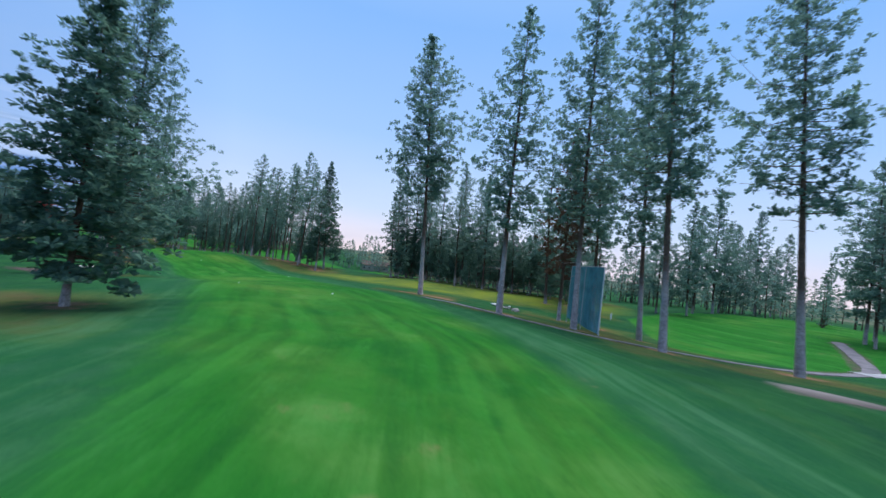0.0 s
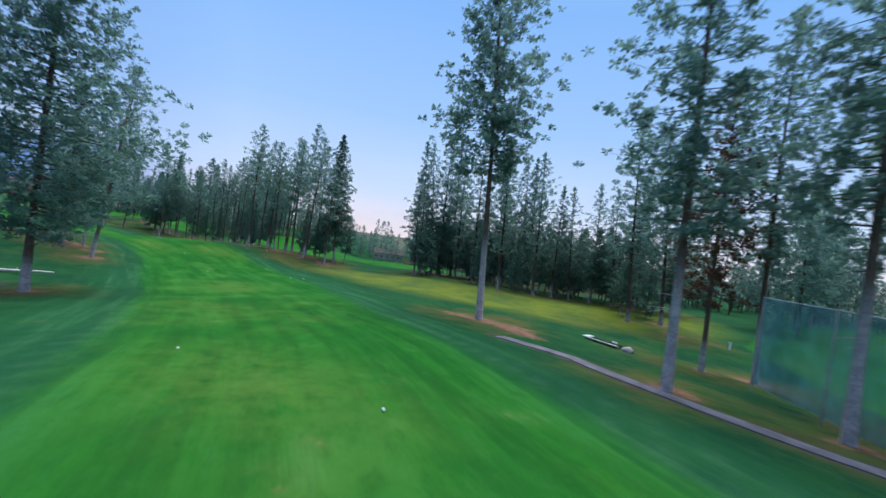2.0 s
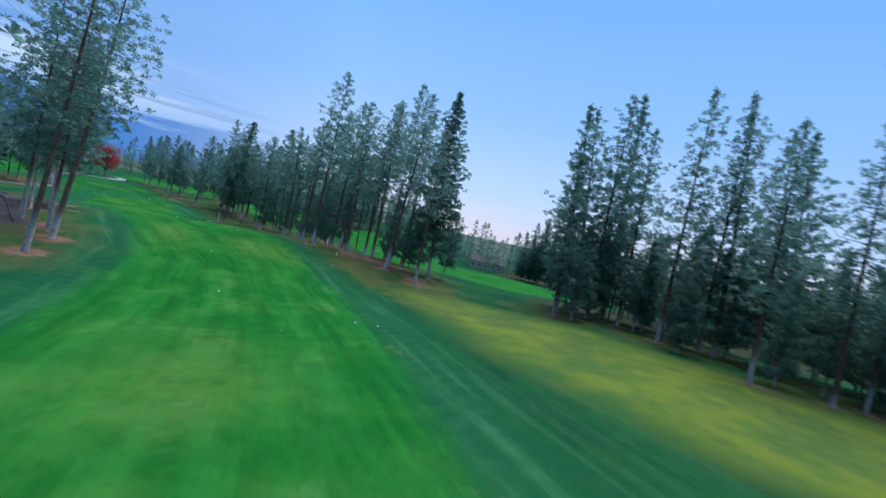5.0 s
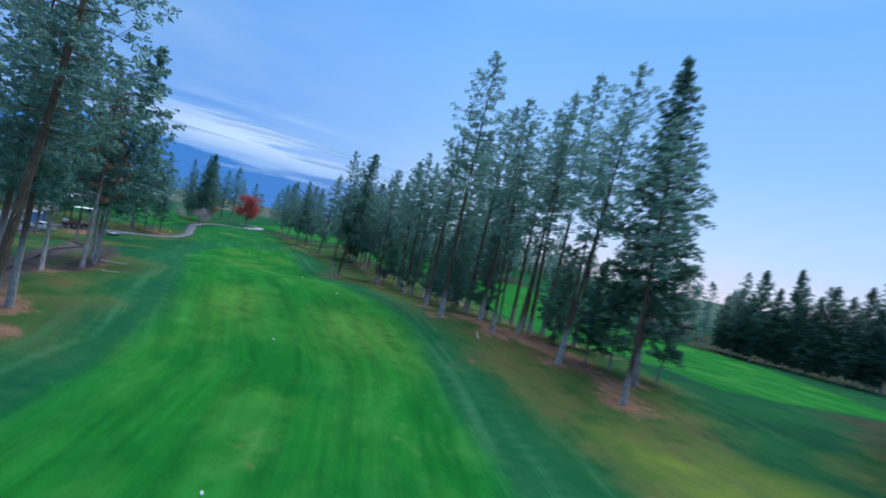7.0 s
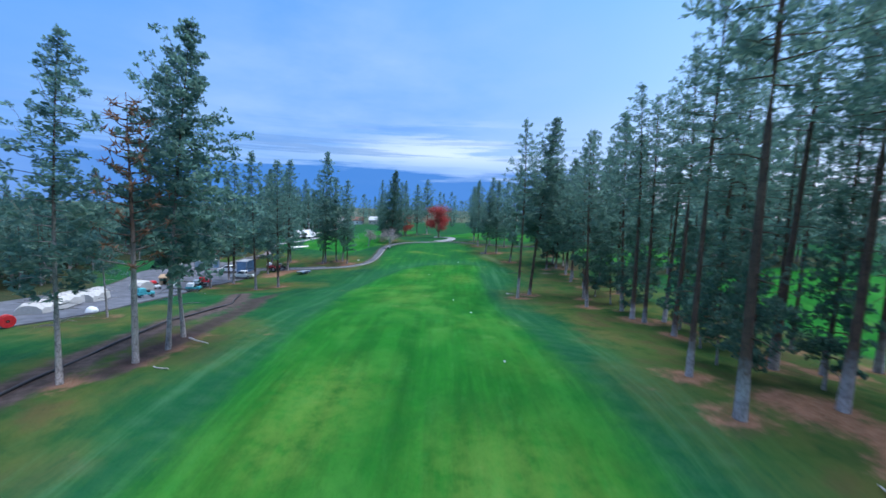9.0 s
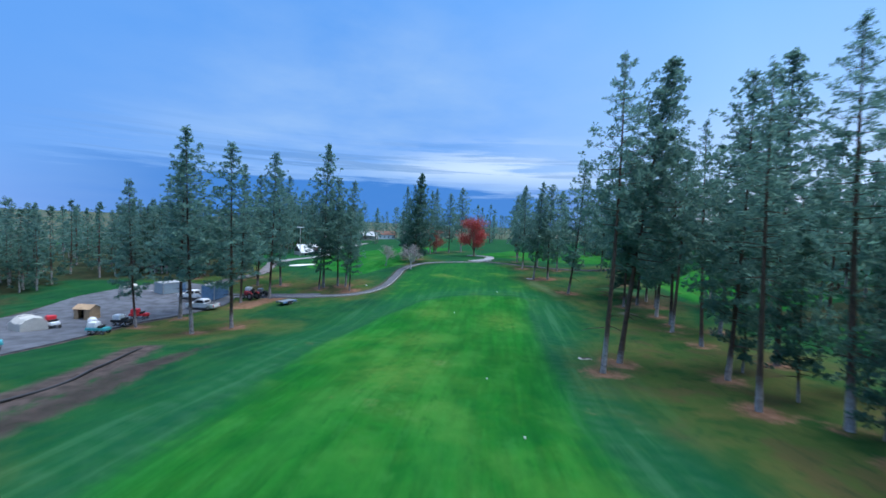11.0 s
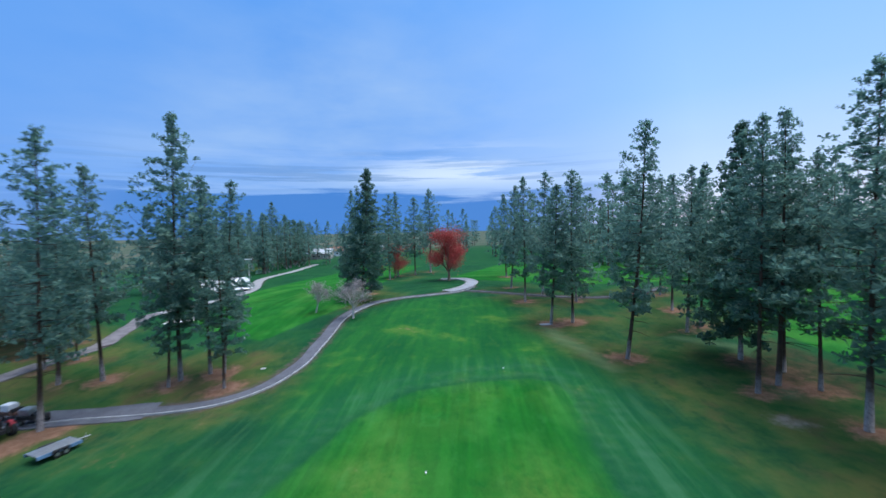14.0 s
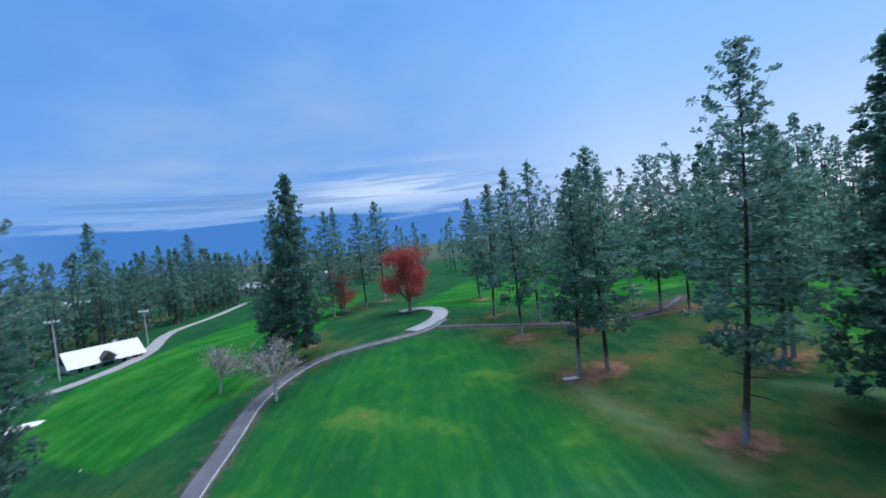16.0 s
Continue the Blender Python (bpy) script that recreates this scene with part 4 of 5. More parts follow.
PINE_KINDS = [pine_meshes(10 + k, 28, c, r, n, p, 0.54, 18, wide=0.16) for k, (c, r, n, p) in enumerate(((0.32, 3.8, 62, 5.0), (0.20, 4.3, 70, 5.0), (0.34, 3.9, 60, 5.2), (0.16, 4.0, 74, 4.8), (0.22, 4.6, 64, 5.2), (0.32, 3.4, 64, 4.8)))]
AIRY_KINDS = [pine_meshes(30 + k, 28, c, r, n, p, 0.54, 16, wide=0.145) for k, (c, r, n, p) in enumerate(((0.44, 3.6, 46, 4.0), (0.50, 3.4, 44, 4.0), (0.42, 3.4, 46, 3.8), (0.52, 3.7, 44, 4.0)))]
EAST_KINDS = [pine_meshes(130 + k, 30, c, r, n, p, 0.54, 16, bark=DARK_BARK, wide=0.165) for k, (c, r, n, p) in enumerate(((0.24, 4.2, 60, 4.6), (0.28, 3.9, 58, 4.6), (0.26, 3.8, 58, 4.4), (0.20, 4.1, 62, 4.4)))]
GREY_KINDS = [pine_meshes(140 + k, 22, c, r, n, p, 0.50, 18, bark=GREY_BARK, thick=0.0072, wide=0.16) for k, (c, r, n, p) in enumerate(((0.30, 2.9, 54, 4.2), (0.26, 3.0, 56, 4.2)))]
GREY_FULL = pine_meshes(146, 24, 0.24, 4.0, 84, 6.6, 0.50, 19, bark=GREY_BARK, thick=0.0072)
YOUNG_KINDS = [pine_meshes(150 + k, 13, c, r, 46, 4.0, 0.50, 16, SPRUCE, bark=DARK_BARK) for k, (c, r) in enumerate(((0.12, 2.7), (0.18, 2.5), (0.08, 2.6)))]
SLIM_KINDS = [pine_meshes(40 + k, 26, c, r, n, p, 0.50, 16, wide=0.145) for k, (c, r, n, p) in enumerate(((0.46, 2.7, 44, 3.4), (0.42, 2.8, 46, 3.4), (0.50, 2.6, 42, 3.6)))]
DARK_AIRY = [pine_meshes(34 + k, 25, c, r, n, p, 0.54, 16, bark=DARK_BARK) for k, (c, r, n, p) in enumerate(((0.24, 4.0, 60, 4.8), (0.28, 3.7, 56, 4.8), (0.22, 3.9, 62, 4.6), (0.30, 3.8, 56, 4.8)))]
DARK_SLIM = [pine_meshes(44 + k, 25, c, r, n, p, 0.50, 16, bark=DARK_BARK) for k, (c, r, n, p) in enumerate(((0.24, 2.5, 60, 4.2), (0.18, 2.6, 62, 4.2)))]
FULL_KINDS = [pine_meshes(50 + k, 24, c, r, n, p, 0.54, 16, bark=DARK_BARK) for k, (c, r, n, p) in enumerate(((0.20, 4.1, 66, 5.0), (0.23, 3.9, 64, 5.0), (0.18, 3.7, 66, 5.0)))]
BUSHY_KINDS = [pine_meshes(54 + k, 24, c, r, n, p, 0.54, 16, bark=DARK_BARK) for k, (c, r, n, p) in enumerate(((0.20, 4.4, 66, 5.2), (0.24, 4.5, 64, 5.4)))]
SPRUCE_KINDS = [pine_meshes(60 + k, 22, c, r, n, p, 0.54, 19, SPRUCE, droop=0.16, taper=0.92) for k, (c, r, n, p) in enumerate(((0.07, 4.8, 110, 6.6), (0.10, 4.1, 104, 6.6)))]
DENSE_KIND = pine_meshes(66, 30, 0.20, 3.7, 112, 6.6, 0.54, 16, SPRUCE, bark=DARK_BARK, taper=0.86)
RUSTY_KIND = pine_meshes(70, 34, 0.36, 5.0, 58, 4.0, 0.54, 18, bark=RUSTY_BARK, wide=0.145)
WIDE_KIND = pine_meshes(71, 44, 0.12, 7.8, 160, 10.0, 0.60, 18, wide=0.17)
TEE_KINDS = [pine_meshes(74 + k, 40, c, r, 84, p, 0.54, 18, bark=TEE_BARK) for k, (c, r, p) in enumerate(((0.37, 5.7, 9.6), (0.30, 5.4, 7.0), (0.34, 5.2, 6.4), (0.26, 5.0, 6.4)))]
TWIN_KIND = pine_meshes(72, 29, 0.30, 4.6, 90, 7.4, 0.54, 19)
BROWN_KIND = pine_meshes(80, 28, 0.22, 3.6, 70, 4.6, 0.50, 16, BROWN)
FAR_KINDS = [pine_meshes(90 + k, 24, c, r, 24, 1.7, 1.05, 6, m, detail=False, bark=DARK_BARK, wide=0.34) for k, (c, r, m) in enumerate(((0.12, 3.0, NEEDLES), (0.20, 3.2, NEEDLES), (0.06, 3.3, SPRUCE), (0.16, 2.8, NEEDLES), (0.05, 3.0, SPRUCE)))]

tree_rng = random.Random(5)


def grove(rows, kinds, label, group, lean=1.6, name="pine_tree"):
    for x, y, h, *bent in rows:
        tip, way = bent if bent else (tree_rng.gauss(0, lean), tree_rng.uniform(0, 360))
        stand(name, tree_rng.choice(kinds), x, y, h, tree_rng.uniform(0, 6.28), tip, way, label, group, width=tree_rng.uniform(0.92, 1.1))


TALL = "tall ponderosa pine, reddish bark bleached pale near the ground"
DARK = "ponderosa pine with dark bark and an open green crown"
SLIM = "slender tall pine with a long bare trunk and narrow crown"
stand("pine_tree", TEE_KINDS[0], -3, 74, 45, 0.6, 4.0, 185, TALL, "pines round the tee")
grove(PINES_TEE, TEE_KINDS[1:], TALL, "pines round the tee")
grove([(x, y, h, 3.2 + tree_rng.gauss(0, 1.2), 180 + tree_rng.gauss(0, 25)) for x, y, h in PINES_EAST], EAST_KINDS, DARK, "pines in the stand beyond the tee")
grove([(x, y, h, 3.0 + tree_rng.gauss(0, 1.0), 180 + tree_rng.gauss(0, 25)) for x, y, h in SLIM_EAST], DARK_SLIM, SLIM, "pines in the stand beyond the tee")
grove(PINES_ROW, AIRY_KINDS + PINE_KINDS[:1] + PINE_KINDS[5:], TALL, "pines lining the fairway")
grove(SLIM_ROW, SLIM_KINDS, SLIM, "pines lining the fairway")
grove(PINES_GREEN, FULL_KINDS, "full-crowned dark pine beyond the neighbouring green", "pines beyond the neighbouring green")
grove(PINES_PIPE, GREY_KINDS, "pine with a pale grey bleached trunk above pine straw", "pines by the drain pipe")
grove(PINES_YARD, DARK_AIRY, DARK, "pines by the maintenance yard")
grove(SLIM_YARD, DARK_SLIM, SLIM, "pines by the maintenance yard")
grove(PINES_ROAD, FULL_KINDS + BUSHY_KINDS, "full-crowned dark pine beside the yard road", "pines along the yard road")
grove(PINES_PATH, [DARK_AIRY[0], DARK_AIRY[2], FULL_KINDS[1]], DARK, "pines inside the bend of the cart path")
grove(PINES_MID, DARK_AIRY, DARK, "pines between the two fairways")
grove(SLIM_MID, DARK_SLIM, SLIM, "pines between the two fairways")
grove(PINES_NORTH, FULL_KINDS + BUSHY_KINDS + DARK_AIRY[:2], DARK, "pines beyond the fairway's end")
grove(SLIM_NORTH, DARK_SLIM, SLIM, "pines beyond the fairway's end")
grove(PINES_PLAIN, FULL_KINDS, "full-crowned pine at the edge of the plain", "pines by the far fairway")
grove(SPRUCES, SPRUCE_KINDS, "dense dark green conifer with branches almost to the ground", "dense conifers", 0.8, "spruce_tree")
stand("pine_tree", WIDE_KIND, -49.3, 65.5, 46, 2.0, 1.5, 0, "huge broad ponderosa pine leaning over the fairway's edge", "pines round the tee")
stand("pine_tree", RUSTY_KIND, -69.1, 97.2, 34.3, 2.4, 9, -15, "leaning ponderosa pine with an orange-brown trunk", "pines round the tee")
stand("pine_tree", RUSTY_KIND, -73.5, 102.6, 36, 1.0, 5, 40, "leaning ponderosa pine with an orange-brown trunk", "pines round the tee")
stand("pine_tree", BROWN_KIND, 18.9, 66.0, 30, 0.4, 0, 0, "browned pine with rusty dying needles", "pines round the tee")
stand("pine_tree", GREY_FULL, -92.0, 115.5, 25.0, 1.1, 5, 64, "full-crowned pine with a pale grey trunk", "pines by the drain pipe")
stand("pine_tree", TWIN_KIND, -102.9, 165.7, 28.8, 0.4, 6, 64, "leaning full-crowned pine beside its bare-trunked neighbour", "pines lining the fairway")
stand("spruce_tree", SPRUCE_KINDS[1], -19.0, 22.0, 16.8, 0.3, 0, 0, "broad dense spruce with branches almost to the ground", "dense conifers", width=1.3)
stand("dead_pine", dead_pine_meshes(7, 18), -89.5, 113.5, 18.8, 0, 0, 0, "half-dead pine with bare tan branches", "", "tree")
YOUNG = "young dense pine with branches low to the turf"
grove(YOUNG_EAST, YOUNG_KINDS, YOUNG, "young pines under tall ones")
grove(YOUNG_ROW, YOUNG_KINDS, YOUNG, "young pines under tall ones")
stand("maple_tree", leafy_meshes(3, 13, 5.6, 8200, RED, DEADWOOD, 0.36, 0.13, 0.02), -192.2, 205.4, 13, 0, 0, 0, "maple tree in bright red autumn leaf")
stand("maple_shrub", leafy_meshes(4, 9, 4.2, 2800, RED, DEADWOOD, 0.32, 0.10, 0.02), -211, 200.6, 9, 0, 0, 0, "smaller red-leaved maple under pines")
stand("birch_tree", leafy_meshes(5, 5.6, 3.0, 1100, BLOSSOM, PALE_BARK, 0.26, 0.3), -169.6, 173.3, 5.6, 0, 0, 0, "small leafless tree with pale grey twigs")
stand("birch_tree", leafy_meshes(6, 5.0, 2.6, 950, BLOSSOM, PALE_BARK, 0.26, 0.3), -177.8, 170, 5.0, 0, 12, 60, "small leaning leafless tree with pale twigs")

stand("pine_tree", DENSE_KIND, -39.5, 145.5, 36.5, 0.5, 2.0, 180, "tall dense dark pine at the end of the row", "pines lining the fairway")

# a close row of conifers beyond the neighbouring fairway
row_rng = random.Random(12)
for k in range(22):
    u = k / 21
    stand("spruce_tree", row_rng.choice(SPRUCE_KINDS + FULL_KINDS[:1]), -24 + 34 * u + row_rng.uniform(-1, 1), 247 - 11 * u + row_rng.uniform(-3, 5), row_rng.choice((18, 21, 24, 27, 33)) * (0.72 + 0.28 * u), row_rng.uniform(0, 6.28), 0, 0, "dark conifer in a close row beyond the fairway", "conifers beyond the neighbouring fairway", width=0.9)

# woods farther off: areas filled with trees at random; x0, y0, x1, y1, count, height
NEAR_WOODS = [((-132, 62, -94, 92), 20, 17), ((-200, 70, -135, 102), 34, 15), ((-125, 200, -84, 232), 34, 26)]
FAR_WOODS = [((-60, 236, 12, 280), 26, 14), ((96, 60, 150, 120), 55, 18), ((-110, 22, -55, 62), 20, 27), ((60, 135, 110, 175), 40, 17), ((-6, 150, 30, 175), 22, 13), ((-245, 108, -190, 142), 60, 14), ((0, 155, 60, 186), 40, 14),
             ((48, 130, 200, 300), 105, 16), ((110, 20, 190, 130), 85, 19), ((-60, 268, 80, 400), 70, 18), ((12, 175, 60, 232), 50, 16), ((-130, 228, -88, 330), 80, 19), ((-88, 240, -50, 330), 40, 12), ((-260, 262, -130, 350), 85, 22), ((-270, 35, -125, 80), 90, 16),
             ((-330, 80, -196, 122), 90, 13), ((-420, 160, -285, 222), 60, 20), ((-560, 240, -280, 430), 105, 20), ((-950, 100, -540, 560), 60, 16), ((-80, -110, 70, -25), 22, 26), ((-170, -20, -100, 40), 22, 24), ((-192, 244, -112, 266), 46, 21)]


def free_spot(x, y):
    gx, gy = np.array([x]), np.array([y])
    if min(float(line_distance(gx, gy, p)[0][0]) for p in (CENTRE, CART_PATH)) < 16 or float(inside(gx, gy, YARD)[0]) > -4:
        return False
    if float(inside(gx, gy, GREENS[-1])[0]) > -1:
        return False
    return all((x - a) ** 2 + (y - b) ** 2 > 6 for a, b, *_ in PLACED)


for (x0, y0, x1, y1), count, h in NEAR_WOODS:
    for _ in range(count):
        x, y = tree_rng.uniform(x0, x1), tree_rng.uniform(y0, y1)
        if free_spot(x, y):
            stand("pine_tree", tree_rng.choice(FAR_KINDS), x, y, h * tree_rng.uniform(0.75, 1.2), tree_rng.uniform(0, 6.28), 0, 0, "pine tree in the dark woods round the course", "woods round the course")


def far_woods():
    """The woods beyond, where no tree can be told from the next: one mesh."""
    kinds = []
    for trunk, crown, made in FAR_KINDS:
        sets = []
        for me in (trunk, crown):
            co = np.empty(len(me.vertices) * 3)
            me.vertices.foreach_get("co", co)
            sets.append((co.reshape(-1, 3), [tuple(p.vertices) for p in me.polygons]))
        kinds.append((sets, made))
    verts, faces, slots, base = [], [], [], 0
    spots = []
    for (x0, y0, x1, y1), count, h in FAR_WOODS:
        spots += [(tree_rng.uniform(x0, x1), tree_rng.uniform(y0, y1), h) for _ in range(count)]
    # a dense edge beyond the far road
    edge = [(-222, 146), (-250, 166), (-282, 188), (-320, 208)]
    for _ in range(70):
        k = tree_rng.randrange(3)
        (ax, ay), (bx, by) = edge[k], edge[k + 1]
        u, off = tree_rng.random(), tree_rng.uniform(7, 30)
        spots.append((ax + (bx - ax) * u - off * 0.55, ay + (by - ay) * u - off * 0.3 + 4, 19))
    # and a close wall of it round the back of the yard
    edge = [(-104, 84), (-122, 84), (-148, 98), (-170, 103), (-184, 114), (-188, 128)]
    for _ in range(150):
        k = tree_rng.randrange(5)
        (ax, ay), (bx, by) = edge[k], edge[k + 1]
        u, off = tree_rng.random(), tree_rng.uniform(0, 16)
        n = math.hypot(bx - ax, by - ay)
        spots.append((ax + (bx - ax) * u - off * (by - ay) / n, ay + (by - ay) * u + off * (bx - ax) / n, 13))
    for x, y, h in spots:
        if free_spot(x, y):
            which = tree_rng.randrange(len(kinds))
            sets, made = kinds[which]
            wide = tree_rng.uniform(1.1, 1.4)
            s, w = h * tree_rng.uniform(0.7, 1.2) / made, tree_rng.uniform(0, 6.28)
            turn = np.array(((math.cos(w), math.sin(w), 0), (-math.sin(w), math.cos(w), 0), (0, 0, 1))) * s * np.array((wide, wide, 1.0))
            for k, (co, fs) in enumerate(sets):
                verts.append(co @ turn + (x, y, gz(x, y) - 0.1))
                faces += [tuple(i + base for i in f) for f in fs]
                slots += [0 if k == 0 else (2 if which in (2, 4) else 1)] * len(fs)
                base += len(co)
    me = mesh_of("woods", np.concatenate(verts).tolist(), faces, [BARK, NEEDLES, SPRUCE], False, slots)
    tagged(new("woods", me), "dark pine woods behind the golf course", "woods", kind="stuff")


far_woods()

# ---- built things ----
def part(name, bm, mat, parent, label=""):
    """Links a bmesh as one mesh under a thing or part."""
    me = bpy.data.meshes.new(name)
    bmesh.ops.recalc_face_normals(bm, faces=bm.faces)
    bm.to_mesh(me)
    bm.free()
    me.materials.append(mat)
    ob = new(name, me)
    ob.parent = parent
    if label:
        ob["label"] = label
    return ob


def box(sx, sy, sz, at=(0, 0, 0), bevel=0.0, taper=1.0, shift=0.0):
    """A block standing on at, rounded, and drawn in at the top."""
    bm = bmesh.new()
    bmesh.ops.create_cube(bm, size=1)
    for v in bm.verts:
        top = v.co.z > 0
        v.co = Vector((v.co.x * sx * (taper if top else 1) + (shift if top else 0), v.co.y * sy * (0.5 + 0.5 * taper if top else 1), (v.co.z + 0.5) * sz)) + Vector(at)
    if bevel:
        bmesh.ops.bevel(bm, geom=bm.edges[:] + bm.verts[:], offset=bevel, segments=2, affect="EDGES", profile=0.6)
    return bm


def rod(a, b, r0, r1=None, sides=10):
    a, b = Vector(a), Vector(b)
    bm = bmesh.new()
    m = Matrix.Translation((a + b) / 2) @ (b - a).to_track_quat("Z", "Y").to_matrix().to_4x4()
    bmesh.ops.create_cone(bm, cap_ends=True, segments=sides, radius1=r0, radius2=r0 if r1 is None else r1, depth=(b - a).length, matrix=m)
    return bm


def prism(outline, width, at_y=0.0):
    """An outline in x and z, drawn out along y."""
    bm = bmesh.new()
    rings = [[bm.verts.new((x, at_y + s * width / 2, z)) for x, z in outline] for s in (-1, 1)]
    n = len(outline)
    bm.faces.new(rings[0])
    bm.faces.new(rings[1][::-1])
    for k in range(n):
        bm.faces.new((rings[0][k], rings[0][(k + 1) % n], rings[1][(k + 1) % n], rings[1][k]))
    return bm


def thing(name, x, y, turn=0.0, label="", category="", group="", lift=0.0, size=1.0):
    root = new(name)
    root.empty_display_size = 0.3
    root.matrix_world = pose(x, y, gz(x, y) + lift, 0, 0, turn) @ Matrix.Scale(size, 4)
    return tagged(root, label, category, group)


def add_wheel(parent, x, y, r=0.38, w=0.25):
    wheel = part("wheel", rod((x, y - w / 2, r), (x, y + w / 2, r), r * 0.5, None, 14), STEEL, parent)
    tyre = bmesh.new()
    prof = [(0.62, -0.5), (0.94, -0.5), (1.0, -0.3), (1.0, 0.3), (0.94, 0.5), (0.62, 0.5)]
    rings = [[tyre.verts.new((x + math.cos(a) * r * q, y + s * w, r + math.sin(a) * r * q)) for q, s in prof] for a in [k * math.pi / 8 for k in range(16)]]
    for k in range(16):
        for j in range(6):
            tyre.faces.new((rings[k][j], rings[k][(j + 1) % 6], rings[(k + 1) % 16][(j + 1) % 6], rings[(k + 1) % 16][j]))
    part("tyre", tyre, TYRE, wheel, "black rubber tyre")
    return wheel


def pickup(x, y, turn, label):
    """A pickup that faces +x before it is turned."""
    root = thing("pickup_truck", x, y, turn, label, "pickup truck", "pickups in the yard", 0.05, 0.87)
    part("body", prism([(-2.75, 0.55), (-2.75, 1.12), (-2.6, 1.16), (0.35, 1.16), (0.4, 1.1), (1.35, 1.12), (2.5, 1.02), (2.75, 0.9), (2.78, 0.5), (2.4, 0.42), (-2.6, 0.45)], 1.86), WHITE, root)
    cab = part("cab", prism([(-0.95, 1.14), (-0.8, 1.78), (-0.55, 1.86), (0.55, 1.84), (0.75, 1.76), (1.35, 1.12)], 1.66), WHITE, root)
    for s in (-1, 1):
        part("side_window", prism([(-0.78, 1.22), (-0.66, 1.72), (0.62, 1.70), (1.08, 1.22)], 0.03, s * 0.835), GLASS, cab, "dark tinted glass")
    part("windscreen", prism([(0.80, 1.70), (1.28, 1.18), (1.31, 1.20), (0.83, 1.73)], 1.45), GLASS, cab, "dark tinted glass")
    part("rear_window", prism([(-0.90, 1.25), (-0.80, 1.68), (-0.83, 1.69), (-0.94, 1.26)], 1.35), GLASS, cab, "dark tinted glass")
    part("cargo_bed", box(1.6, 1.55, 0.02, (-1.85, 0, 1.165)), TYRE, root, "dark open cargo bed")
    part("front_bumper", box(0.16, 1.84, 0.24, (2.80, 0, 0.42), 0.04), STEEL, root)
    part("rear_bumper", box(0.14, 1.80, 0.20, (-2.82, 0, 0.48), 0.04), STEEL, root)
    part("grille", box(0.04, 1.0, 0.26, (2.78, 0, 0.70), 0.01), TYRE, root, "black grille")
    for s in (-1, 1):
        part("headlight", box(0.06, 0.30, 0.20, (2.75, s * 0.72, 0.74), 0.02), GLASS, root)
        part("tail_light", box(0.05, 0.14, 0.34, (-2.76, s * 0.84, 0.72), 0.02), REDPAINT, root, "red tail light")
        part("mirror", box(0.10, 0.20, 0.18, (0.95, s * 1.02, 1.18), 0.03), TYRE, root)
        for wx in (-1.75, 1.80):
            add_wheel(root, wx, s * 0.84)
    return root


pickup(-152.7, 130.0, 233, "white pickup truck parked at the yard's edge")
pickup(-161.6, 128.4, 233, "white pickup truck parked behind a blue container")


def container(x, y, turn):
    root = thing("cargo_container", x, y, turn, "blue-grey steel cargo box with a pale roof", "container", "", 0.04)
    body = bmesh.new()
    outline = []
    L, W = 4.8, 2.2
    for k in range(29):
        px = -L / 2 + L * k / 28
        outline.append((px, -W / 2 + (0.05 if k % 2 else 0.0)))
    for k in range(29):
        px = L / 2 - L * k / 28
        outline.append((px, W / 2 - (0.05 if k % 2 else 0.0)))
    low, top = [body.verts.new((a, b, 0.12)) for a, b in outline], [body.verts.new((a, b, 2.6)) for a, b in outline]
    for k in range(len(outline)):
        j = (k + 1) % len(outline)
        body.faces.new((low[k], low[j], top[j], top[k]))
    body.faces.new(low)
    body.faces.new(top)
    part("body", body, BLUEBOX, root)
    part("roof", box(L + 0.06, W + 0.06, 0.06, (0, 0, 2.6), 0.02), METALROOF, root, "pale metal roof")
    for a in (-1, 1):
        part("end_post", box(0.12, 0.12, 2.6, (L / 2 * a, W / 2, 0.05), 0.01), STEEL, root)
        part("end_post", box(0.12, 0.12, 2.6, (L / 2 * a, -W / 2, 0.05), 0.01), STEEL, root)
    for s in (-1, 1):
        part("door", box(0.05, 1.05, 2.3, (L / 2 + 0.03, s * 0.55, 0.2), 0.01), BLUEBOX, root)
        part("skid", box(L, 0.15, 0.14, (0, s * 0.9, -0.02), 0.02), DARKWOOD, root)
    return root


container(-160.9, 131.8, 151)


def flat_trailer(x, y, turn):
    root = thing("flatbed_trailer", x, y, turn, "low flatbed trailer with a worn silver deck", "trailer", "", 0.03, 0.84)
    for k in range(7):
        part("deck_board", box(3.4, 0.24, 0.05, (0, -0.75 + k * 0.25, 0.62), 0.008), STEEL, root)
    for s in (-1, 1):
        part("side_rail", box(3.5, 0.07, 0.30, (0, s * 0.92, 0.36), 0.01), BLUEBOX, root)
        add_wheel(root, -0.35, s * 1.05, 0.30, 0.2)
        add_wheel(root, 0.35, s * 1.05, 0.30, 0.2)
        part("fender", prism([(-0.75, 0.55), (-0.6, 0.70), (0.6, 0.70), (0.75, 0.55), (0.7, 0.53), (0.58, 0.66), (-0.58, 0.66), (-0.7, 0.53)], 0.26, s * 1.05), TYRE, root)
    part("drawbar", rod((1.7, 0, 0.5), (2.9, 0, 0.42), 0.05), STEEL, root)
    part("jack", rod((2.5, 0, 0.0), (2.5, 0, 0.75), 0.04), STEEL, root)
    part("cross_beam", box(0.1, 1.8, 0.1, (1.6, 0, 0.5)), STEEL, root)
    return root


flat_trailer(-150.6, 142.3, 127)


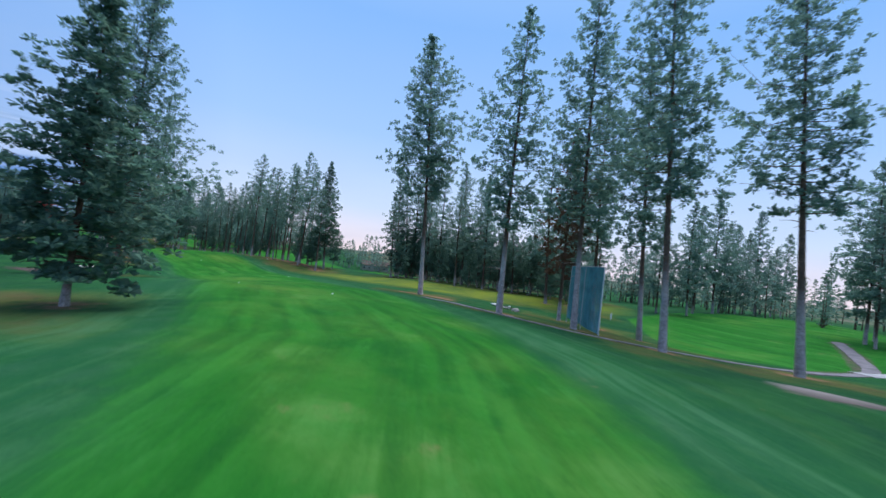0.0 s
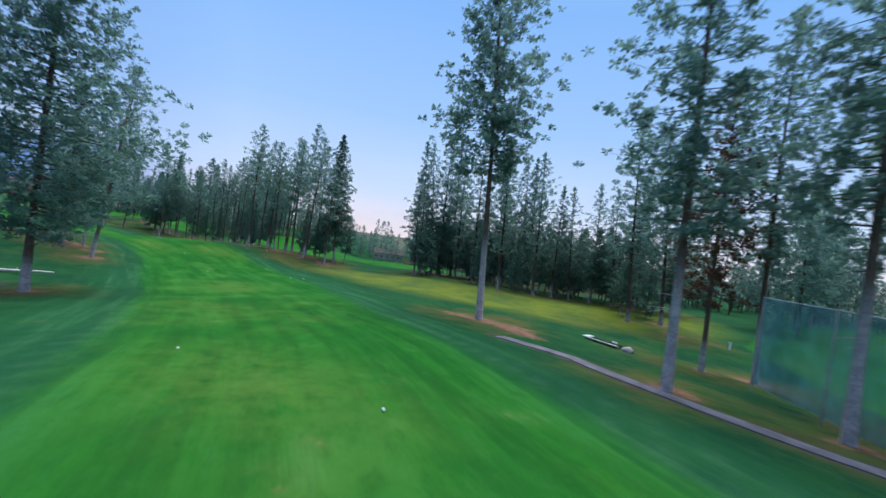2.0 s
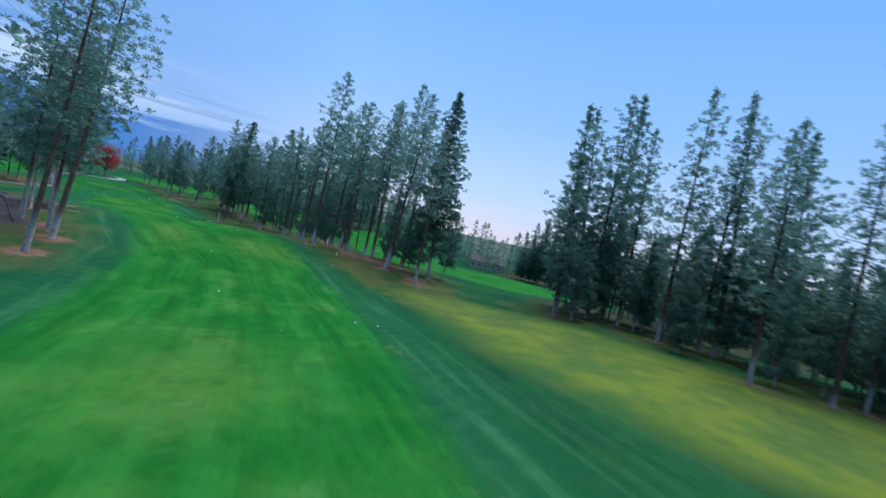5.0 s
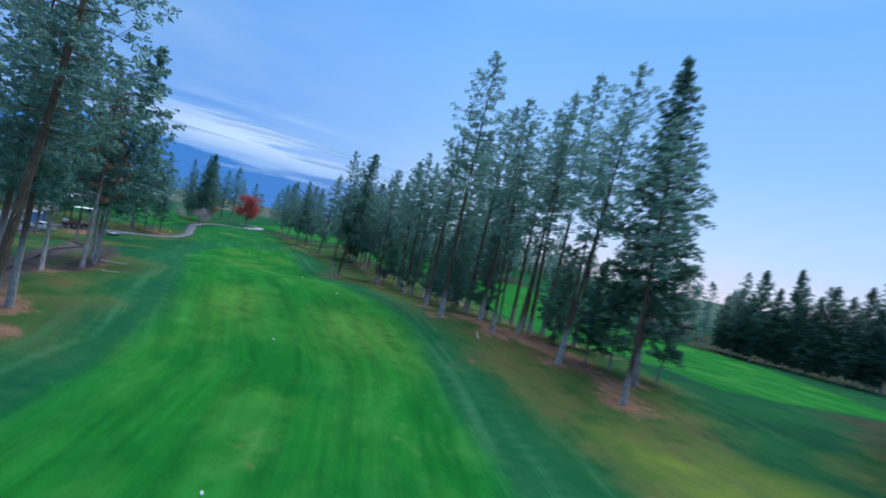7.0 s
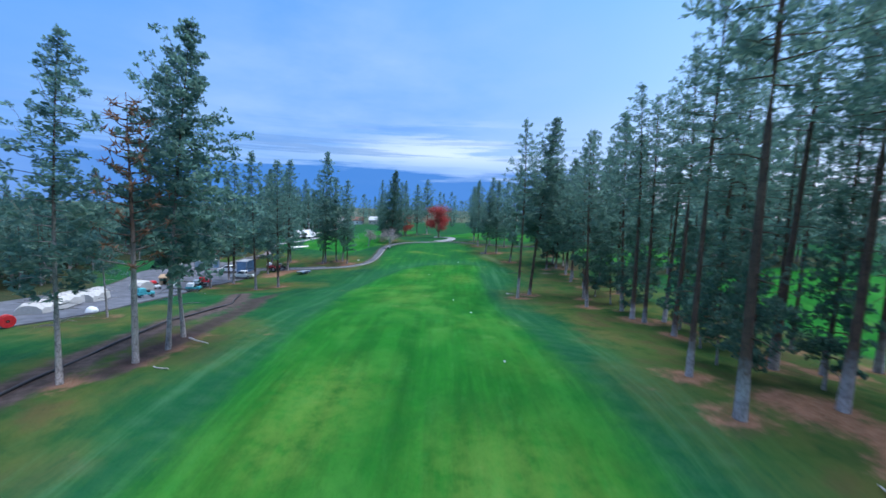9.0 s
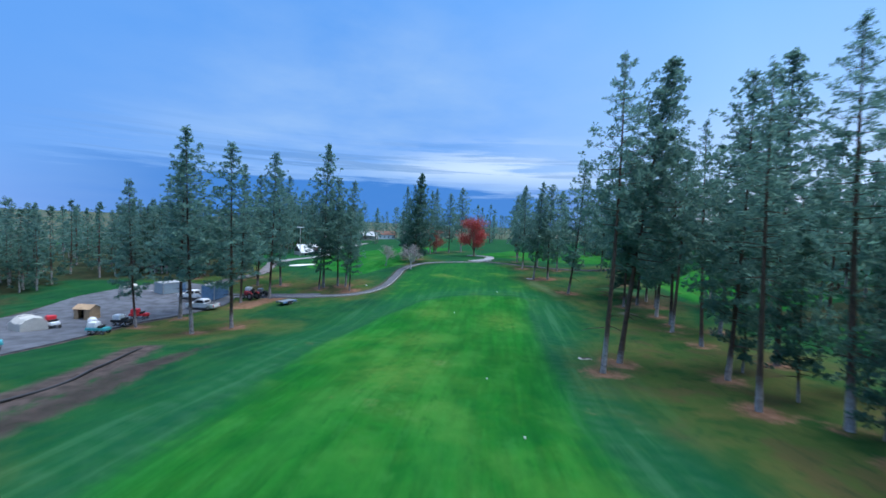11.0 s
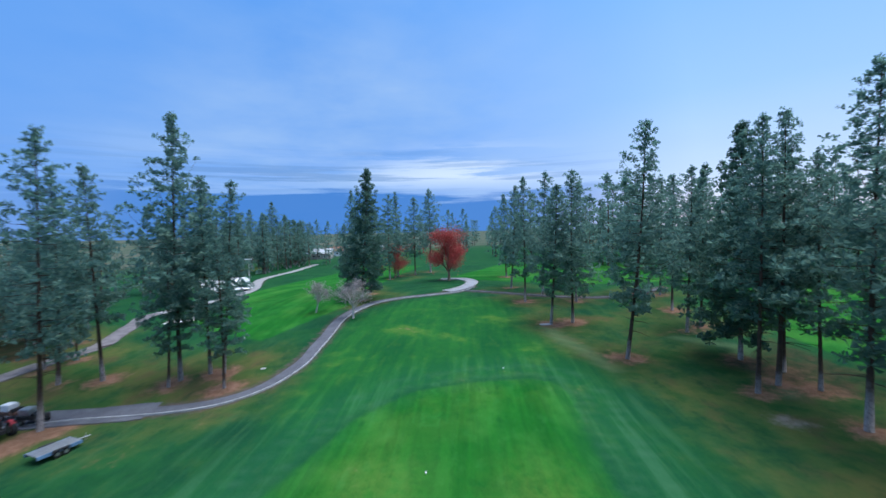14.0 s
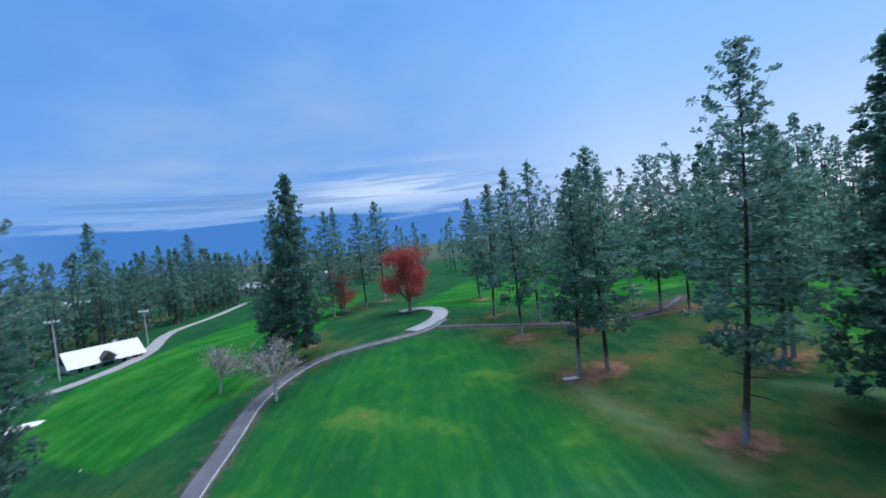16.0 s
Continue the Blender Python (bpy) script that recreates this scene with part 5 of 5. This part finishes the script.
def tractor(x, y, turn):
    root = thing("utility_tractor", x, y, turn, "faded red utility tractor parked under pines", "tractor", "", 0.03)
    part("hood", box(1.5, 0.75, 0.6, (0.85, 0, 0.7), 0.10, 0.92), DULLRED, root)
    part("chassis", box(2.7, 0.5, 0.35, (0.2, 0, 0.45), 0.05), TYRE, root)
    part("seat", box(0.45, 0.5, 0.45, (-0.45, 0, 1.0), 0.08, 0.8), TYRE, root, "black seat")
    part("dashboard", box(0.2, 0.6, 0.5, (0.05, 0, 0.95), 0.05), DULLRED, root)
    part("steering_wheel", rod((-0.1, 0, 1.42), (-0.12, 0, 1.46), 0.2), TYRE, root)
    for s in (-1, 1):
        part("rear_fender", prism([(-1.1, 0.9), (-0.95, 1.25), (-0.3, 1.3), (-0.1, 1.1), (-0.14, 1.06), (-0.32, 1.24), (-0.92, 1.2), (-1.05, 0.88)], 0.36, s * 0.72), DULLRED, root)
        add_wheel(root, -0.6, s * 0.74, 0.62, 0.36)
        add_wheel(root, 1.25, s * 0.62, 0.38, 0.24)
        part("roll_bar_post", rod((-0.85, s * 0.45, 0.9), (-0.9, s * 0.45, 2.05), 0.035), TYRE, root)
    part("roll_bar", rod((-0.9, -0.47, 2.05), (-0.9, 0.47, 2.05), 0.035), TYRE, root)
    return root


tractor(-157.6, 137.4, 215)


def tank_trailer(x, y, turn, label, cover, base, size=0.85):
    root = thing("utility_cart", x, y, turn, label, "utility cart", "carts in the yard", 0.03, size)
    part("bed", box(1.9, 1.3, 0.35, (-0.3, 0, 0.55), 0.04), base, root)
    part("load", box(1.2, 1.15, 0.75, (-0.5, 0, 0.9), 0.14, 0.86), cover, root)
    part("cowl", box(0.7, 1.15, 0.45, (1.05, 0, 0.5), 0.12, 0.8), base, root)
    part("seat", box(0.4, 1.1, 0.35, (0.45, 0, 0.85), 0.06), TYRE, root)
    for s in (-1, 1):
        add_wheel(root, -0.7, s * 0.6, 0.28, 0.22)
        add_wheel(root, 0.95, s * 0.6, 0.26, 0.2)
    part("steering_wheel", rod((0.75, 0.25, 1.15), (0.72, 0.25, 1.19), 0.16), TYRE, root)
    return root


tank_trailer(-161.6, 137.6, 50, "utility cart with a white water tank on its bed", WHITE, RUST)
tank_trailer(-159.2, 139.4, 60, "grey dump cart beside the red tractor", STEEL, TYRE)
tank_trailer(-136.7, 119.8, 65, "teal utility cart with a white cover", WHITE, TEAL)
tank_trailer(-142.7, 121.1, 60, "dark utility cart with a white load", WHITE, TYRE)
tank_trailer(-147.6, 122.3, 70, "red utility cart parked by a pine", REDPAINT, REDPAINT)
tank_trailer(-143.0, 114.2, 30, "cart with a red load in the yard", REDPAINT, WHITE)
tank_trailer(-128.5, 113.2, 110, "low teal cart parked on gravel", TEAL, TEAL)


def shed(x, y, turn):
    root = thing("shed", x, y, turn, "small board shed with a dark open doorway", "shed", "", 0.0, 0.78)
    w, d, h = 2.8, 2.2, 1.9
    for k in range(14):
        px = -w / 2 + 0.1 + k * 0.2
        if not 4 <= k <= 8:
            part("board", box(0.19, 0.05, h, (px, -d / 2, 0), 0.006), WOOD, root)
        part("board", box(0.19, 0.05, h, (px, d / 2, 0), 0.006), WOOD, root)
    for s in (-1, 1):
        part("side_wall", prism([(-d / 2, 0), (d / 2, 0), (d / 2, h), (0, h + 0.65), (-d / 2, h)], 0.06, 0), WOOD, root).matrix_local = pose(s * w / 2, 0, 0, 0, 0, 90)
        roof = part("roof", box(w + 0.4, 1.45, 0.06, (0, 0, 0), 0.01), METALROOF if s > 0 else WOOD, root)
        roof.matrix_local = pose(0, s * 0.62, h + 0.27, -s * 30, 0, 0)
    # dark sheet halfway in, standing in for the shade inside the doorway
    part("back_wall", box(w - 0.3, 0.05, h, (0, 0.3, 0)), DARKWOOD, root)
    return root


shed(-149.2, 116.3, 60)


def storage_box(x, y, turn):
    root = thing("storage_box", x, y, turn, "pale blue-grey steel storage box with a white flat roof", "container", "", 0.0, 0.72)
    part("roof", box(6.2, 4.2, 0.18, (0, 0, 2.6), 0.03), METALROOF, root, "pale flat roof")
    part("back_wall", box(6.0, 0.1, 2.6, (0, 1.95, 0)), PALEBOX, root)
    part("front_wall", box(6.0, 0.1, 2.6, (0, -1.95, 0)), PALEBOX, root)
    for a in (-1, 1):
        part("end_wall", box(0.1, 3.8, 2.6, (a * 2.95, 0, 0)), PALEBOX, root)
        for b in (-1, 1):
            part("corner_post", box(0.16, 0.16, 2.6, (a * 3.0, b * 2.0, 0), 0.02), STEEL, root)
    for k in range(9):
        part("rib", box(0.06, 0.05, 2.4, (-2.6 + 0.65 * k, -2.02, 0.1)), PALEBOX, root)
    part("door", box(1.6, 0.06, 2.2, (1.7, -2.06, 0.12), 0.02), BLUEBOX, root, "blue sheet door")
    return root


storage_box(-168.8, 124.6, 122)


def covered_stack(x, y, turn, length, high, label):
    """A long heap under sagging white sheeting."""
    root = thing("covered_stack", x, y, turn, label, "covered stack", "covered stacks in the yard")
    bm = bmesh.new()
    rng = random.Random(int(length * 10))
    rows = []
    n = int(length / 0.5)
    for k in range(n + 1):
        e = min(1.0, min(k, n - k) / 2 + 0.5)
        hh = high * (0.9 + 0.1 * math.sin(k * 1.7)) * (0.75 + 0.25 * e)
        row = [bm.verts.new((-length / 2 + k * 0.5, py, hz + rng.uniform(-0.04, 0.04) if hz > 0.05 else hz)) for py, hz in ((-1.35, 0.0), (-1.25, hh * 0.62), (-0.75, hh * 0.92), (0, hh), (0.75, hh * 0.9), (1.25, hh * 0.6), (1.35, 0.0))]
        rows.append(row)
    for a, b in zip(rows, rows[1:]):
        for j in range(6):
            bm.faces.new((a[j], a[j + 1], b[j + 1], b[j]))
    bm.faces.new(rows[0])
    bm.faces.new(rows[-1])
    part("sheeting", bm, CANVAS, root)
    for k in range(int(length)):
        part("strap", box(0.05, 2.5, 0.03, (-length / 2 + 0.5 + k, 0, high * 0.97)), TYRE, root)
    return root


covered_stack(-119.6, 104.4, 160, 8.0, 1.6, "long stack under sagging white sheeting on gravel")
covered_stack(-127.6, 107.2, 161, 4.8, 1.7, "shorter stack under white sheeting beside a long one")
covered_stack(-141.8, 112.4, 40, 2.6, 1.8, "white covered tank at the yard's edge")
covered_stack(-171.0, 118.0, 20, 3.0, 1.6, "pale covered stack in front of the woods")


def tarp_heap(x, y, r, mat, label):
    bm = bmesh.new()
    bmesh.ops.create_icosphere(bm, subdivisions=3, radius=r)
    for v in bm.verts:
        v.co.z = max(v.co.z, -0.15 * r) * 0.95
        v.co *= 1 + 0.13 * noise.noise(v.co * 2.2)
    me = bpy.data.meshes.new("tarp")
    bm.to_mesh(me)
    bm.free()
    me.materials.append(mat)
    ob = new("tarp", me)
    ob.matrix_world = pose(x, y, gz(x, y) + 0.1)
    return tagged(ob, label, "tarp", "tarps in the yard")




def cable_reel(x, y, turn):
    """A large drum that stands on its flanges' rims."""
    root = thing("cable_reel", x, y, turn, "bright red cable reel standing on gravel", "cable reel", "", 0.05, 0.66)
    for side in (-1, 1):
        disc = bmesh.new()
        rings = [[disc.verts.new((math.cos(a) * r, side * (0.42 + off), 0.92 + math.sin(a) * r)) for a in (k * math.pi / 12 for k in range(24))] for r, off in ((0.22, -0.04), (0.88, -0.04), (0.92, 0.0), (0.88, 0.04), (0.22, 0.04))]
        for p, q in zip(rings, rings[1:] + rings[:1]):
            for k in range(24):
                disc.faces.new((p[k], p[(k + 1) % 24], q[(k + 1) % 24], q[k]))
        part("flange", disc, REDPAINT, root)
    part("drum", rod((0, -0.38, 0.92), (0, 0.38, 0.92), 0.5, None, 20), TYRE, root, "black hose wound on the drum")
    part("axle", rod((0, -0.5, 0.92), (0, 0.5, 0.92), 0.06), STEEL, root)


cable_reel(-107.6, 103.1, 120)
tarp_heap(-113.6, 108.6, 0.6, WHITE, "small white bundle on gravel")
tarp_heap(-146.8, 117.3, 0.55, WHITE, "small white bundle beside a shed")

# black drain pipe along the foot of the pines
pipe_line = smooth_line(PIPE, 1.0)
pipe_build = Build()
pipe_build.tube([(p[0], p[1], gz(p[0], p[1]) + 0.10 + 0.04 * math.sin(k * 0.9)) for k, p in enumerate(pipe_line)], [0.10] * len(pipe_line), 8)
tagged(new("drain_pipe", mesh_of("drain_pipe", pipe_build.v, pipe_build.f, [BLACKPIPE], True)), "long black drain pipe lying on bare earth", "pipe")


def barn(x, y, turn):
    root = thing("barn", x, y, turn, "long low barn with a pale metal roof", "building", "", -0.9)
    L, W, h, ridge = 10.0, 6.0, 1.9, 4.0
    part("wall", box(L, W, h, (0, 0, 0)), TANWALL, root)
    for s in (-1, 1):
        part("gable", prism([(-W / 2, h), (W / 2, h), (0, ridge)], 0.2), DARKWOOD, root, "dark timber gable").matrix_local = pose(s * (L / 2 - 0.12), 0, 0, 0, 0, 90)
        slope = math.degrees(math.atan2(ridge - h, W / 2))
        run = math.hypot(W / 2, ridge - h) + 0.7
        roof = part("roof", box(L + 1.0, run, 0.12, (0, 0, 0), 0.02), METALROOF, root)
        roof.matrix_local = pose(0, s * (W / 4 + 0.2), (h + ridge) / 2 - 0.12, -s * slope, 0, 0)
        for k in range(9):
            seam = part("roof_seam", box(0.06, run, 0.05, (-L / 2 + 0.2 + k * 1.2, 0, 0.12)), STEEL, root)
            seam.matrix_local = pose(0, s * (W / 4 + 0.2), (h + ridge) / 2 - 0.12, -s * slope, 0, 0)
    part("porch_roof", prism([(-1.1, 2.4), (1.1, 2.4), (0, 3.4)], 2.6, -3.0), DARKWOOD, root, "dark porch gable")
    part("door", box(1.5, 0.1, 1.85, (0, -W / 2 - 0.03, 0), 0.02), DARKWOOD, root)
    for k in (-3.8, -2.2, 2.2, 3.8):
        win = part("window", box(1.0, 0.08, 0.8, (k, -W / 2 - 0.02, 0.8), 0.01), WHITE, root)
        part("pane", box(0.8, 0.05, 0.6, (k, -W / 2 - 0.07, 0.9)), GLASS, win)
    part("chimney", box(0.6, 0.6, 1.4, (2.2, 0.8, 3.1), 0.03), TANWALL, root)
    return root


barn(-221.5, 160.6, 104)


def light_pole(x, y, h, turn):
    root = thing("light_pole", x, y, turn, "tall wooden light pole with a crossbar of lamps", "light pole", "light poles by the far fairway")
    part("pole", rod((0, 0, -0.3), (0, 0, h), 0.14, 0.09), PALE_BARK, root)
    part("crossbar", box(1.9, 0.12, 0.12, (0, 0, h - 0.15), 0.01), WHITE, root)
    for k in (-0.8, -0.27, 0.27, 0.8):
        part("lamp", box(0.34, 0.3, 0.26, (k, -0.1, h - 0.05), 0.05, 0.8), WHITE, root)


light_pole(-213.8, 155.3, 9.0, 70)
light_pole(-235.7, 168.2, 7.0, 60)


def ball_net(a, b, h, posts):
    """A protective net hung between poles: posts, cables and cords."""
    (ax, ay), (bx, by) = a, b
    root = thing("safety_net", ax, ay, math.degrees(math.atan2(by - ay, bx - ax)), "tall teal protective netting hung between poles", "netting")
    L = math.hypot(bx - ax, by - ay)
    for k in range(posts):
        px = L * k / (posts - 1)
        part("pole", rod((px, 0, -0.5), (px, 0, h), 0.07 if k else 0.06, 0.05), WHITE if k == 0 else STEEL, root, "pale pole" if k == 0 else "")
    net = bmesh.new()
    step = 0.10
    n, m = int(L / step), int(h / step)

    def cord(p, q, r=0.017):
        d = (Vector(q) - Vector(p)).normalized()
        s = d.cross(Vector((0, 1, 0))).normalized() * r
        o = Vector((0, r, 0))
        vs = [[net.verts.new(Vector(e) + w) for w in (s, o, -s, -o)] for e in (p, q)]
        for j in range(4):
            net.faces.new((vs[0][j], vs[0][(j + 1) % 4], vs[1][(j + 1) % 4], vs[1][j]))

    def sag(px, pz):
        return (px, 0.35 * math.sin(px / L * math.pi * (posts - 1)) ** 2 * (0.4 + 0.6 * math.sin(pz / h * math.pi)), pz)

    for k in range(n + 1):
        for j in range(6):
            cord(sag(L * k / n, 0.1 + (h - 0.2) * j / 6), sag(L * k / n, 0.1 + (h - 0.2) * (j + 1) / 6))
    for k in range(m + 1):
        for j in range(8):
            cord(sag(L * j / 8, 0.1 + (h - 0.2) * k / m), sag(L * (j + 1) / 8, 0.1 + (h - 0.2) * k / m))
    part("net", net, CLOTH, root, "teal mesh netting")
    part("top_cable", rod((0, 0, h - 0.06), (L, 0, h - 0.06), 0.03), STEEL, root)
    return root


ball_net((16.6, 43.4), (17.4, 57.0), 7.0, 3)


def fallen_log(x, y, turn, length, r, label):
    root = Build()
    rng = random.Random(int(x * 7))
    pts = [(length * (k / 5 - 0.5), rng.uniform(-0.1, 0.1), r * 0.9 + rng.uniform(0, 0.05) + 0.22 * (k / 5)) for k in range(6)]
    root.tube(pts, [r * (1.1 - 0.1 * k) for k in range(6)], 9)
    for k in range(4 if r > 0.15 else 0):
        p = Vector(pts[k + 1])
        root.tube([p, p + Vector((rng.uniform(-0.3, 0.6), rng.uniform(-0.8, 0.8), rng.uniform(0.1, 0.5)))], [r * 0.35, r * 0.12], 5)
    ob = new("fallen_log", mesh_of("fallen_log", root.v, root.f, [PALE_BARK], True))
    ob.matrix_world = pose(x, y, gz(x, y), 0, 0, turn)
    return tagged(ob, label, "log", "fallen logs on the turf")




def timber_frame(x, y, turn):
    """A long low frame of weathered poles with a white end board."""
    root = thing("timber_frame", x, y, turn, "low frame of pale poles with a white end board", "timber frame", "", 0.02)
    for s in (-1, 1):
        part("pole", rod((-2.1, s * 0.55, 0.32), (2.0, s * 0.50, 0.26), 0.09 if s < 0 else 0.06, 0.07), PALE_BARK if s < 0 else DARKWOOD, root)
        for k in (-1.8, 0.0, 1.7):
            part("leg", rod((k, s * 0.53, -0.1), (k, s * 0.53, 0.3), 0.06), DARKWOOD, root)
    part("end_board", box(0.7, 1.3, 0.07, (-2.1, 0, 0.36), 0.02), WHITE, root, "white painted end board")
    part("block", box(0.5, 0.25, 0.16, (0.9, 0.62, 0.30), 0.03), WHITE, root, "small white block")
    part("panel", box(3.2, 0.9, 0.04, (0.1, 0, 0.16)), DARKWOOD, root, "dark boards between the poles")
    return root


timber_frame(11.0, 71.2, -54)
boulder = bmesh.new()
bmesh.ops.create_icosphere(boulder, subdivisions=3, radius=0.62)
for v in boulder.verts:
    v.co *= 1 + 0.22 * noise.noise(v.co * 1.9 + Vector((4, 2, 7)))
    v.co.z = max(v.co.z * 0.7, -0.12)
boulder_data = bpy.data.meshes.new("boulder")
boulder.to_mesh(boulder_data)
boulder.free()
boulder_data.materials.append(PALE_GRAVEL)
boulder_ob = new("boulder", boulder_data)
boulder_ob.matrix_world = pose(12.7, 69.0, gz(12.7, 69.0) + 0.1)
tagged(boulder_ob, "rounded grey boulder at the end of a timber frame", "boulder")
fallen_log(-62, 78, 25, 6.5, 0.2, "pale fallen trunk under conifers")
fallen_log(-50, 60.5, 35, 2.2, 0.12, "thin pale branch on bare earth")
fallen_log(-87.0, 115.0, 30, 1.7, 0.05, "short pale branch lying on the rough")
fallen_log(-92.6, 117.6, 20, 3.4, 0.055, "thin fallen branch at the pines' feet")
fallen_log(-56.0, 138.6, 120, 2.4, 0.06, "thin fallen branch on pine straw")


def stone_slab(x, y, sx, sy, turn, label, hole=True):
    root = thing("stone_slab", x, y, turn, label, "slab", "", 0.02)
    part("stone", box(sx, sy, 0.10, (0, 0, -0.05), 0.03), STONE, root)
    if hole:
        part("plaque", box(sx * 0.78, sy * 0.62, 0.03, (0.1, 0, 0.055), 0.008), DARKWOOD, root, "dark plaque")


stone_slab(-105.4, 163.8, 1.2, 0.62, 70, "pale stone tee slab with a dark plaque")
stone_slab(-149.5, 193.2, 1.4, 0.6, 60, "pale flat stone at a pine's foot", False)
stone_slab(-157.6, 158.4, 0.5, 0.35, 60, "small pale stone beside the cart path", False)

post_root = thing("marker_post", 35.0, 86.0, 0, "short white marker post on the far turf", "post")
part("post", box(0.22, 0.22, 1.1, (0, 0, -0.1), 0.03), WHITE, post_root)
part("cap", box(0.26, 0.26, 0.06, (0, 0, 1.0), 0.02), WHITE, post_root)

ball_mesh = bmesh.new()
bmesh.ops.create_icosphere(ball_mesh, subdivisions=2, radius=0.075)
for v in ball_mesh.verts:
    v.co.z *= 0.85
ball_data = bpy.data.meshes.new("golf_ball")
ball_mesh.to_mesh(ball_data)
ball_mesh.free()
ball_data.materials.append(WHITE)
for bx, by in ((-66.1, 118.7), (-52.6, 104.6), (-20.5, 44.2), (-9.4, 38.6), (-39.5, 96.0), (-92.8, 146.0), (-103.0, 150.5), (-75.2, 135.6), (-130.4, 163.2), (-36.4, 104.0), (-34.2, 104.4), (-141.0, 178.5), (-171.0, 158.4)):
    b = new("golf_ball", ball_data)
    b.matrix_world = pose(bx, by, gz(bx, by) + 0.06)
    tagged(b, "small white golf ball lying on the turf", "golf ball", "golf balls on the course")


def house(x, y, turn, L, W, wall, roof_mat, label):
    root = thing("house", x, y, turn, label, "house", "houses beyond the course")
    h, ridge = 3.2, 5.6
    part("wall", box(L, W, h + 1.0, (0, 0, -1.0)), wall, root)
    for s in (-1, 1):
        part("gable", prism([(-W / 2, h), (W / 2, h), (0, ridge)], 0.25), wall, root).matrix_local = pose(s * (L / 2 - 0.15), 0, 0, 0, 0, 90)
        slope, run = math.degrees(math.atan2(ridge - h, W / 2)), math.hypot(W / 2, ridge - h) + 0.6
        part("roof", box(L + 0.9, run, 0.15, (0, 0, 0)), roof_mat, root).matrix_local = pose(0, s * (W / 4 + 0.15), (h + ridge) / 2 - 0.1, -s * slope, 0, 0)
    for side in (-1, 1):
        for k in range(int(L / 3)):
            win = part("window", box(1.2, 0.1, 1.1, (-L / 2 + 1.5 + 3 * k, side * (W / 2 + 0.02), 1.0)), WHITE, root)
            part("pane", box(1.0, 0.06, 0.9, (-L / 2 + 1.5 + 3 * k, side * (W / 2 + 0.08), 1.1)), GLASS, win)
    part("chimney", box(0.7, 0.7, 1.5, (L * 0.25, 0.5, ridge - 1.0)), TANWALL, root)


house(-352, 222, 60, 14, 8, TANWALL, METALROOF, "pale house on the rise beyond the course")
house(-372, 242, 70, 15, 9, WHITE, RUST, "white house with a brown roof beyond the course")
house(-360, 258, 50, 13, 8, TANWALL, METALROOF, "tan house with a grey roof beyond the course")
house(-40, 263, 10, 16, 8, TANWALL, DARKWOOD, "low tan house beyond the woods' gap")
house(-520, 175, 80, 16, 9, WHITE, RUST, "white house far out on the plain")
house(-560, 150, 70, 18, 9, TANWALL, METALROOF, "tan house far out on the plain")
